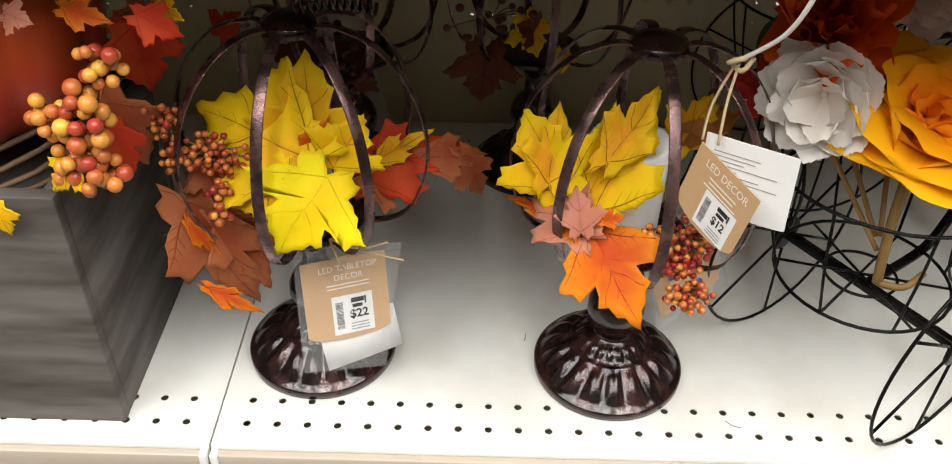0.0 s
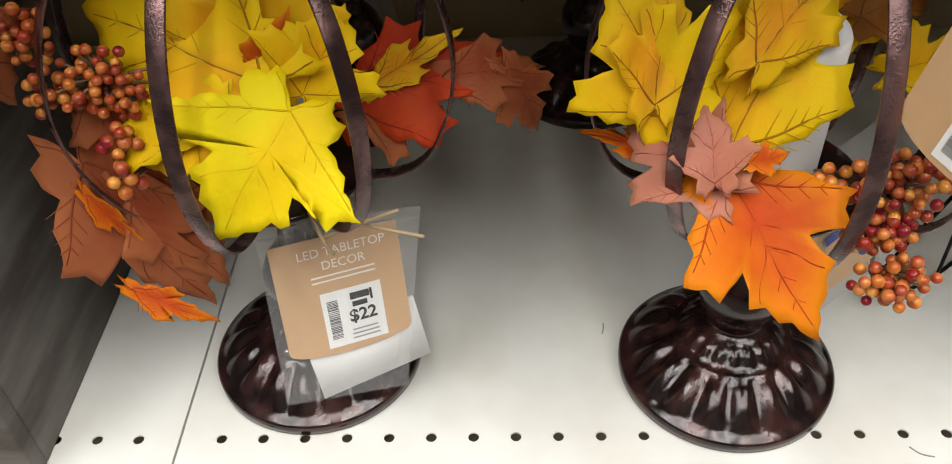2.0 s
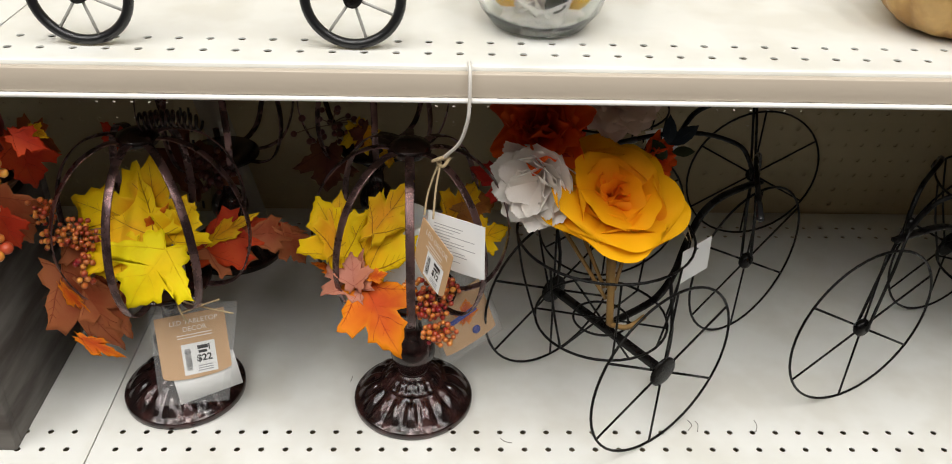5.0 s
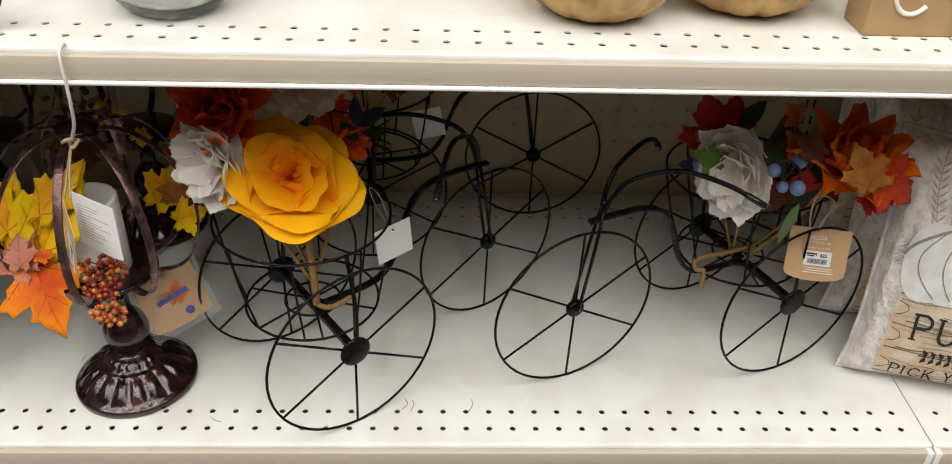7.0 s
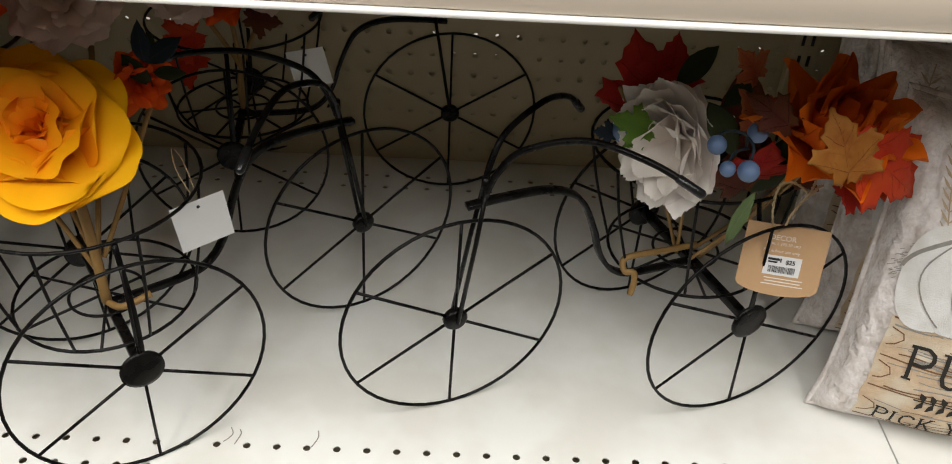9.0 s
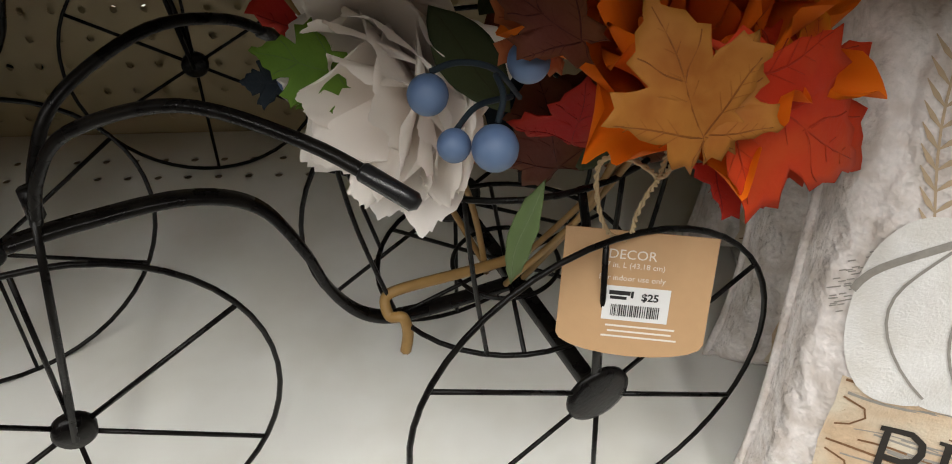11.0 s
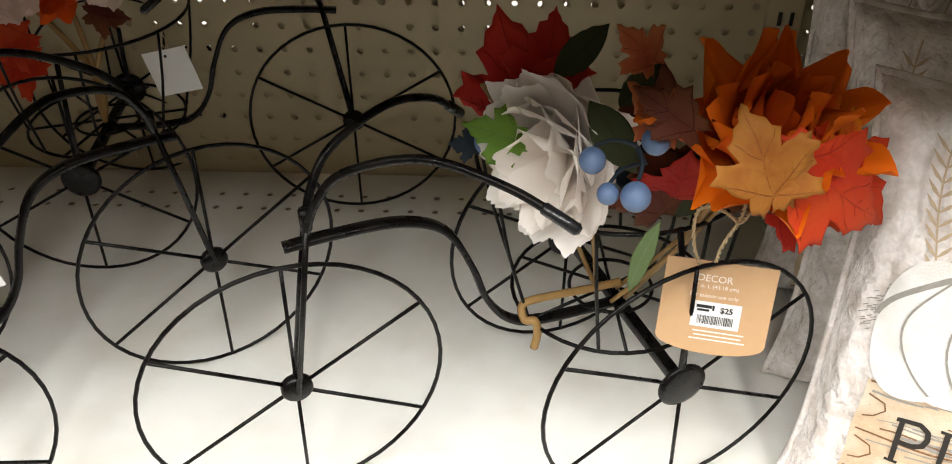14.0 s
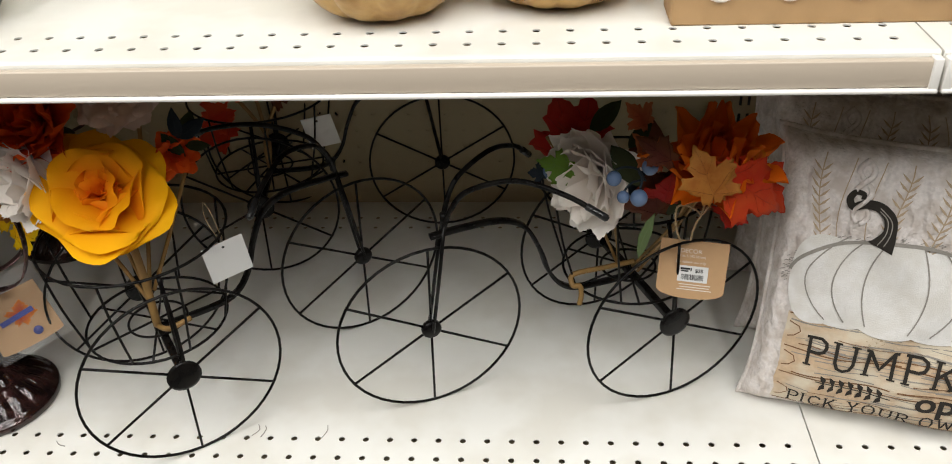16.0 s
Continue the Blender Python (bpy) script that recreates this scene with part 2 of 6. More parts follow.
M_FILM = mat("clear_plastic_film", (0.9, 0.9, 0.9), 0.12, var=0.01, alpha=0.07, spec=0.6)
M_SLEEVE = mat("milky_plastic_film", (0.80, 0.80, 0.78), 0.2, var=0.05, scale=30, alpha=0.5)
M_GLASS = mat("clear_glass", (0.92, 0.95, 0.93), 0.05, var=0.01, trans=1.0)


# ---- mesh helpers ----
class Shape:
    """Collects vertices, faces and named vertex values for one mesh."""

    def __init__(self):
        self.v, self.f, self.n, self.attr = [], [], 0, {}

    def add(self, verts, faces, **attr):
        verts = np.asarray(verts, float)
        self.v.append(verts)
        self.f += [tuple(int(i) + self.n for i in face) for face in faces]
        for k, val in attr.items():
            self.attr.setdefault(k, np.zeros(0))
            self.attr[k] = np.r_[self.attr[k], np.zeros(self.n - len(self.attr[k])), val]
        self.n += len(verts)
        return self

    def mesh(self, name, material=None, smooth=True):
        me = bpy.data.meshes.new(name)
        me.from_pydata(np.concatenate(self.v).tolist(), [], self.f)
        for k, val in self.attr.items():
            a = me.attributes.new(k, "FLOAT", "POINT")
            a.data.foreach_set("value", np.r_[val, np.zeros(self.n - len(val))].astype(np.float32))
        me.polygons.foreach_set("use_smooth", [smooth] * len(me.polygons))
        if material:
            me.materials.append(material)
        me.update()
        return me


def part(name, shape, material, parent=None, label="", m=None, smooth=True):
    me = shape if isinstance(shape, bpy.types.Mesh) else shape.mesh(name, material, smooth)
    ob = new(name, me)
    if parent is not None:
        ob.parent = parent
    if m is not None:
        ob.matrix_basis = m
    return tagged(ob, label)


def thing(name, m, label, category, group="", kind=""):
    ob = new(name)
    ob.empty_display_size = 0.02
    ob.matrix_basis = m
    return tagged(ob, label, category, group, kind)


def box(lo, hi, bevel=0.0):
    (x0, y0, z0), (x1, y1, z1) = lo, hi
    s = Shape()
    if bevel <= 0:
        v = [(x, y, z) for z in (z0, z1) for y in (y0, y1) for x in (x0, x1)]
        return s.add(v, [(0, 2, 3, 1), (4, 5, 7, 6), (0, 1, 5, 4), (2, 6, 7, 3), (0, 4, 6, 2), (1, 3, 7, 5)])
    bm = bmesh.new()
    bmesh.ops.create_cube(bm, size=1)
    for v in bm.verts:
        v.co = Vector(((x0 + x1) / 2 + v.co.x * (x1 - x0), (y0 + y1) / 2 + v.co.y * (y1 - y0), (z0 + z1) / 2 + v.co.z * (z1 - z0)))
    bmesh.ops.bevel(bm, geom=bm.edges[:], offset=bevel, segments=2, affect="EDGES", profile=0.5)
    bm.verts.index_update()
    s.add([v.co[:] for v in bm.verts], [[v.index for v in f.verts] for f in bm.faces])
    bm.free()
    return s


def smooth_path(points, steps=6, closed=False):
    """A Catmull-Rom curve through the points."""
    p = np.asarray(points, float)
    n = len(p)
    out = []
    for i in range(n if closed else n - 1):
        if closed:
            a, b, c, d = p[(i - 1) % n], p[i], p[(i + 1) % n], p[(i + 2) % n]
        else:
            a, b, c, d = p[max(i - 1, 0)], p[i], p[i + 1], p[min(i + 2, n - 1)]
        for k in range(steps):
            t = k / steps
            out.append(0.5 * (2 * b + (c - a) * t + (2 * a - 5 * b + 4 * c - d) * t * t + (3 * b - a - 3 * c + d) * t**3))
    if not closed:
        out.append(p[-1])
    return np.array(out)


def tube(points, r, seg=6, closed=False, shape=None, flat=1.0, up=None):
    """A round wire along the points; r may be one radius or one for each point. flat squashes it along its second axis."""
    p = np.asarray(points, float)
    n = len(p)
    r = np.full(n, r) if np.isscalar(r) else np.asarray(r, float)
    tan = np.roll(p, -1, 0) - np.roll(p, 1, 0) if closed else np.gradient(p, axis=0)
    tan /= np.linalg.norm(tan, axis=1)[:, None] + 1e-12
    ref = np.array(up if up is not None else ((0, 0, 1) if abs(tan[0][2]) < 0.9 else (1, 0, 0)), float)
    s = shape or Shape()
    verts = []
    side = np.cross(tan[0], ref)
    side /= np.linalg.norm(side) + 1e-12
    for i in range(n):
        if up is not None:
            sd = np.cross(tan[i], ref)
            side = sd / (np.linalg.norm(sd) + 1e-12)
        else:
            side = side - tan[i] * (side @ tan[i])
            side /= np.linalg.norm(side) + 1e-12
        other = np.cross(side, tan[i])
        for k in range(seg):
            a = 2 * math.pi * k / seg
            verts.append(p[i] + r[i] * (math.cos(a) * side + flat * math.sin(a) * other))
    faces = []
    for i in range(n if closed else n - 1):
        j = (i + 1) % n
        for k in range(seg):
            l = (k + 1) % seg
            faces.append((i * seg + k, i * seg + l, j * seg + l, j * seg + k))
    if not closed:
        faces += [tuple(range(seg))[::-1], tuple((n - 1) * seg + k for k in range(seg))]
    return s.add(verts, faces)


def bar(points, sides, w, t, shape=None):
    """A flat strip along the points, w wide along the given side vectors and t thick."""
    p, sd = np.asarray(points, float), np.asarray(sides, float)
    n = len(p)
    tan = np.gradient(p, axis=0)
    tan /= np.linalg.norm(tan, axis=1)[:, None]
    nor = np.cross(tan, sd)
    nor /= np.linalg.norm(nor, axis=1)[:, None]
    s = shape or Shape()
    verts, faces = [], []
    prof = [(-0.5, -0.3), (-0.42, -0.5), (0.42, -0.5), (0.5, -0.3), (0.5, 0.3), (0.42, 0.5), (-0.42, 0.5), (-0.5, 0.3)]
    for i in range(n):
        verts += [p[i] + sd[i] * w * a + nor[i] * t * b for a, b in prof]
    k = len(prof)
    for i in range(n - 1):
        faces += [(i * k + a, i * k + (a + 1) % k, (i + 1) * k + (a + 1) % k, (i + 1) * k + a) for a in range(k)]
    faces += [tuple(range(k))[::-1], tuple((n - 1) * k + a for a in range(k))]
    return s.add(verts, faces)


def lathe(profile, seg=48, wave=None, shape=None):
    """A turned form; wave(r, z, angle) gives back r and z, for flutes and lobes."""
    s = shape or Shape()
    verts, faces = [], []
    for r, z in profile:
        for k in range(seg):
            a = 2 * math.pi * k / seg
            rr, zz = wave(r, z, a) if wave else (r, z)
            verts.append((rr * math.cos(a), rr * math.sin(a), zz))
    for i in range(len(profile) - 1):
        for k in range(seg):
            l = (k + 1) % seg
            faces.append((i * seg + k, i * seg + l, (i + 1) * seg + l, (i + 1) * seg + k))
    faces += [tuple(range(seg))[::-1], tuple((len(profile) - 1) * seg + k for k in range(seg))]
    return s.add(verts, faces)


def ball(r, seg=10, rings=7, squash=1.0):
    prof = [(max(1e-5, r * math.sin(math.pi * i / rings)), -r * squash * math.cos(math.pi * i / rings)) for i in range(rings + 1)]
    return lathe(prof, seg)


def toward(direction, up=(0, 0, 1), at=(0, 0, 0)):
    """A pose at a place whose z axis points along direction, with its y axis near up."""
    z = Vector(direction).normalized()
    u = Vector(up)
    x = u.cross(z)
    if x.length < 1e-4:
        x = Vector((1, 0, 0)).cross(z)
    x.normalize()
    y = z.cross(x)
    m = Matrix((x, y, z)).transposed().to_4x4()
    m.translation = Vector(at)
    return m


def lettering(text, size, material, parent, m, name="lettering", align="CENTER", bend=None, bold=0.0):
    cu = bpy.data.curves.new("text", "FONT")
    cu.body, cu.size, cu.align_x, cu.align_y = text, size, align, "CENTER"
    cu.offset, cu.resolution_u = bold, 3
    tmp = new("text", cu)
    bpy.context.view_layer.update()
    me = bpy.data.meshes.new_from_object(tmp.evaluated_get(bpy.context.evaluated_depsgraph_get()))
    bpy.data.objects.remove(tmp)
    bpy.data.curves.remove(cu)
    me.name = "lettering"
    me.materials.clear()
    me.materials.append(material)
    if bend:
        for v in me.vertices:
            v.co = bend(v.co.x, v.co.y)
    return part(name, me, material, parent, "", m)


# ---- the shelving ----
P = 0.0254
SECTION = 48 * P
DEPTH = 0.523
UPPER = 0.443


def perforated(x0, y0, cols, rows, r=0.0033, depth=0.0012, seg=12):
    """A sheet of one-inch squares with a round hole in each, in the plane z = 0, with the holes' walls going down."""
    s = Shape()
    ang = np.arange(seg) * 2 * math.pi / seg + math.pi / 4
    h = P / 2
    m = np.maximum(abs(np.cos(ang)), abs(np.sin(ang)))
    outer = np.stack([np.cos(ang) / m * h, np.sin(ang) / m * h, 0 * ang], 1)
    inner = np.stack([np.cos(ang) * r, np.sin(ang) * r, 0 * ang], 1)
    low = inner + [0, 0, -depth]
    cell = np.concatenate([outer, inner, low])
    faces = []
    for k in range(seg):
        l = (k + 1) % seg
        faces += [(k, l, seg + l, seg + k), (seg + k, seg + l, 2 * seg + l, 2 * seg + k)]
    for i in range(cols):
        for j in range(rows):
            s.add(cell + [x0 + (i + 0.5) * P, y0 + (j + 0.5) * P, 0], faces)
    return s


def quad(s, x0, y0, x1, y1, z=0.0):
    return s.add([(x0, y0, z), (x1, y0, z), (x1, y1, z), (x0, y1, z)], [(0, 1, 2, 3)])


def shelf_deck(x0, z, name, label):
    """One 48-inch shelf: a perforated steel deck with folded sides, and a price channel along its front."""
    t = thing(name, pose(x0, 0, z), label, "shelf", kind="structure")
    w, g = SECTION, 0.0008
    s = Shape()
    f0, b0 = 0.024 - P / 2, 0.44
    for part_s, y in ((perforated(P / 2, f0, 47, 2), 0), (perforated(P / 2, b0, 47, 2), 0)):
        s.add(np.concatenate(part_s.v), part_s.f)
    quad(s, P / 2, f0 + 2 * P, w - P / 2, b0)
    quad(s, P / 2, b0 + 2 * P, w - P / 2, DEPTH - 0.002)
    quad(s, g, f0, P / 2, DEPTH - 0.002)
    quad(s, w - P / 2, f0, w - g, DEPTH - 0.002)
    # rolled front edge
    prof = [(f0, 0), (0.004, 0), (0.0015, -0.0006), (0.0004, -0.002), (0.0, -0.004), (0.0, -0.0285), (0.012, -0.0285)]
    v = [(x, y, zz) for y, zz in prof for x in (g, w - g)]
    s.add(v, [(2 * i, 2 * i + 2, 2 * i + 3, 2 * i + 1) for i in range(len(prof) - 1)])
    # sides, underside pan and the dark hollow below the holes
    for x in (g, w - g):
        s.add([(x, 0, 0), (x, DEPTH - 0.002, 0), (x, DEPTH - 0.002, -0.028), (x, 0, -0.028)], [(0, 1, 2, 3)])
    part("deck", s, M_DECK, t, smooth=False)
    # the pan's dark tan holds down light bounced off the deck below
    part("pan", box((0.002, 0.013, -0.0275), (w - 0.002, DEPTH - 0.004, -0.012)), M_UNDER_SHADE, t, "tan enamelled underside")
    part("price_channel", box((0.0015, -0.0075, -0.0245), (w - 0.0015, -0.0005, -0.0042), 0.0012), M_RAIL, t, "beige plastic price channel")
    part("channel_lip", box((0.0012, -0.0105, -0.0282), (w - 0.0012, -0.0005, -0.0248), 0.0012), M_LIP, t, "white plastic lower lip")
    for x in (0.0012, w - 0.0078):
        part("end_cap", box((x, -0.0095, -0.0275), (x + 0.0066, -0.0003, -0.0025), 0.001), M_LIP, t)
    return t


for k, x0 in enumerate((-SECTION, 0.0, SECTION)):
    shelf_deck(x0, 0.0, f"shelf_lower_{k + 1}", "white steel shop shelf with peg holes and beige price channel")
    shelf_deck(x0, UPPER, f"shelf_upper_{k + 1}", "white steel upper shelf with peg holes and beige channel")
    # pegboard back, a second sheet behind it belongs to the next aisle
    for y, nm in ((DEPTH, "back_panel"), (DEPTH + 0.065, "back_panel_rear")):
        s = perforated(x0 + P / 2, -0.0455, 47, 36, r=0.0033)
        for a, b in ((x0, x0 + P / 2), (x0 + SECTION - P / 2, x0 + SECTION)):
            quad(s, a, -0.0455, b, -0.0455 + 36 * P)
        s.v = [np.stack([v[:, 0], -v[:, 2] + y, v[:, 1]], 1) for v in s.v]
        tagged(part(f"{nm}_{k + 1}", s, M_PANEL, smooth=False), "tan steel pegboard back of the shop shelving", "pegboard", kind="structure")
for k, x0 in enumerate((-SECTION, 0.0, SECTION, 2 * SECTION)):
    up = tagged(part(f"upright_{k + 1}", box((x0 - 0.016, DEPTH - 0.0125, -0.72), (x0 + 0.016, DEPTH + 0.062, 1.0), 0.002), M_PANEL), "tan slotted steel upright post of the shelving", "post", kind="structure")
    # thin dark plates on the post's face stand for the shade inside its slots
    for j in range(26):
        for dx in (-0.0055, 0.0055):
            part("dark_slot_plate", box((x0 + dx - 0.0018, DEPTH - 0.0131, -0.02 + j * 0.0254), (x0 + dx + 0.0018, DEPTH - 0.0127, -0.02 + j * 0.0254 + 0.013)), M_DARK, up)
# added lid, out of view, keeps lamp light out of the gap behind the pegboard
tagged(part("light_block_cap", box((-1.23, DEPTH + 0.0015, 0.870), (2.45, DEPTH + 0.064, 0.90)), M_GREY), "grey steel cap of the shelving", "cap", kind="structure")
tagged(part("shelf_next_aisle", box((-1.2, DEPTH + 0.09, -0.05), (2.4, 1.15, -0.02)), M_LIP), "white shelf of the next aisle", "shelf", kind="structure")
tagged(part("shelf_base", box((-1.22, 0.02, -0.70), (2.44, DEPTH + 0.06, -0.06)), M_GREY), "grey steel base below the shelf", "shelf base", kind="structure")
# enclosing room, added out of view to bound the light
tagged(part("floor", box((-4.0, -5.0, -0.75), (5.0, 5.0, -0.70)), M_FLOOR), "pale grey vinyl shop floor", "floor", kind="structure")
tagged(part("ceiling", box((-4.0, -5.0, 4.0), (5.0, 5.0, 4.05)), M_CEIL), "white tiled shop ceiling", "ceiling", kind="structure")
for nm, lo, hi in (("wall_north", (-4, 5.0, -0.7), (5, 5.1, 4.0)), ("wall_south", (-4, -5.1, -0.7), (5, -5.0, 4.0)), ("wall_west", (-4.1, -5, -0.7), (-4, 5, 4.0)), ("wall_east", (5, -5, -0.7), (5.1, 5, 4.0))):
    tagged(part(nm, box(lo, hi), M_SHOP), "plain painted shop wall", "wall", kind="structure")


# ---- wire tricycle planters ----
R = 0.0985
HALF = 0.0865
BASE = 0.235
AXLE = 0.1


def wheel_parts(parent, name, x, y, phase, hub_r, hub_t):
    """A wire wheel standing along x: rim with six spokes and a round hub plate."""
    a = np.linspace(0, 2 * math.pi, 49)[:-1]
    rim = part(name, tube(np.stack([R * np.cos(a), 0 * a, R * np.sin(a)], 1), 0.0015, 6, True), M_WIRE, parent, m=pose(x, y, AXLE))
    for k in range(6):
        b = phase + k * math.pi / 3
        d = np.array([math.cos(b), 0, math.sin(b)])
        part("spoke", tube([d * hub_r * 0.5, d * (R - 0.001)], 0.00135, 6), M_WIRE, rim)
    plate = lathe([(0.0005, -hub_t), (hub_r * 0.8, -hub_t), (hub_r, -hub_t * 0.5), (hub_r, hub_t * 0.5), (hub_r * 0.8, hub_t), (0.0005, hub_t)], 24)
    part("hub", plate, M_WIRE, rim, m=pose(0, 0, 0, 90))
    return rim


def tricycle(m, label, droop=0.0, phases=(0.0, 0.0, 0.0), lean=0.018):
    t = thing("tricycle_planter", m, label, "planter", "wire tricycle planters")
    wheel_parts(t, "rear_wheel", 0, -HALF, phases[0], 0.017, 0.0022)
    wheel_parts(t, "rear_wheel", 0, HALF, phases[1], 0.017, 0.0022)
    wheel_parts(t, "front_wheel", BASE, 0, phases[2], 0.0105, 0.0045)
    part("axle", box((-0.004, -HALF, AXLE - 0.004), (0.004, HALF, AXLE + 0.004), 0.001), M_WIRE, t)
    head = BASE - 0.021
    fork = part("fork", tube([(BASE, 0.007, AXLE), (BASE - 0.013, 0.006, 0.18), (head, 0.003, 0.228)], 0.0019, 6), M_WIRE, t)
    part("fork_blade", tube([(BASE, -0.007, AXLE), (BASE - 0.013, -0.006, 0.18), (head, -0.003, 0.228)], 0.0019, 6), M_WIRE, fork)
    path = smooth_path([(BASE - 0.006, 0, 0.2125), (0.200, 0, 0.2145), (0.158, 0, 0.2130), (0.130, 0, 0.199), (0.113, 0, 0.166), (0.103, 0, 0.136), (0.086, 0, 0.113), (0.060, 0, 0.1045), (0.0, 0, 0.103)], 6)
    part("frame", bar(path, np.tile([0.0, 1.0, 0.0], (len(path), 1)), 0.0085, 0.0042), M_WIRE, t)
    hb = part("handlebar", tube([(0, 0, -0.006), (0, 0, 0.008)], 0.0036, 8), M_WIRE, t, m=pose(head, 0, 0.228))
    for sgn, low, near in ((-1, droop, 0.8 if droop else 1.0), (1, 0.0, 1.0)):
        pts = smooth_path([(0.001, sgn * 0.002, -0.008), (-0.006, sgn * 0.007, 0.015), (-0.022, sgn * 0.015, 0.036), (-0.060, sgn * 0.038 * near, 0.050 - 0.1 * low), (-0.095, sgn * 0.070 * near, 0.044 - 0.5 * low), (-0.118, sgn * 0.094 * near, 0.032 - low)], 6)
        part("bar", tube(pts, 0.0027, 8), M_WIRE, hb)
        d = pts[-1] - pts[-3]
        d /= np.linalg.norm(d)
        q = pts[-1]
        part("grip", tube([q - d * 0.014, q - d * 0.013, q + d * 0.007, q + d * 0.009], [0.0029, 0.0036, 0.0036, 0.0018], 10), M_RUBBER, hb, "black rubber grip end")
    # wire basket
    a = np.linspace(0, 2 * math.pi, 41)[:-1]
    zt, zb, rt, rb = 0.212, 0.108, 0.092, 0.072
    off = np.array([0.002, lean, 0])
    ring = lambda r, z, o: np.stack([r * np.cos(a) + o[0], r * np.sin(a) + o[1], z + 0 * a], 1)  # noqa: E731
    bk = part("basket", tube(ring(rt, zt, off), 0.0015, 6, True), M_WIRE, t)
    part("basket_ring", tube(ring(rb, zb, off * 0.5), 0.0015, 6, True), M_WIRE, bk)
    part("basket_ring", tube(ring(0.030, zb - 0.001, off * 0.5), 0.0014, 6, True), M_WIRE, bk)
    for k in range(8):
        b = k * math.pi / 4 + 0.2
        c, s_ = math.cos(b), math.sin(b)
        part("basket_wire", tube(smooth_path([np.array([rt * c, rt * s_, zt]) + off, np.array([rt * 0.93 * c, rt * 0.93 * s_, 0.165]) + off * 0.8, np.array([rb * c, rb * s_, zb]) + off * 0.5], 4), 0.0013, 5), M_WIRE, bk)
    for sgn in (-1, 1):
        part("strut", bar(smooth_path([(0.002, sgn * (HALF - 0.001), AXLE), (0.004, sgn * (HALF - 0.001), 0.15), (0.004, sgn * math.sqrt(rt * rt - 0.0001) + off[1] - sgn * 0.002, zt)], 4), np.tile([1.0, 0, 0], (9, 1)), 0.0042, 0.0016), M_WIRE, bk)
    for k in range(3):
        b = k * math.pi / 3 + 0.2
        c, s_ = math.cos(b), math.sin(b)
        part("basket_floor_wire", tube([np.array([rb * c, rb * s_, zb - 0.001]) + off * 0.5, np.array([-rb * c, -rb * s_, zb - 0.001]) + off * 0.5], 0.0013, 5), M_WIRE, bk)
    return t


TRI = "black wire tricycle planter with round basket"
trike_a = tricycle(pose(0.5455, 0.1070, 0, 0, 0, 34.6), TRI + " holding a yellow rose", 0.0, (0.50, 0.56, 0.50))
trike_b = tricycle(pose(1.0475, 0.2025, 0, 0, 0, 203.2), TRI + " beside the pillows", 0.022, (0.54, 0.48, 0.55), -0.026)
trike_c = tricycle(pose(0.579, 0.434, 0, 0, 0, 7), TRI + " at the pegboard", 0.0, (0.5, 0.58, 0.52))


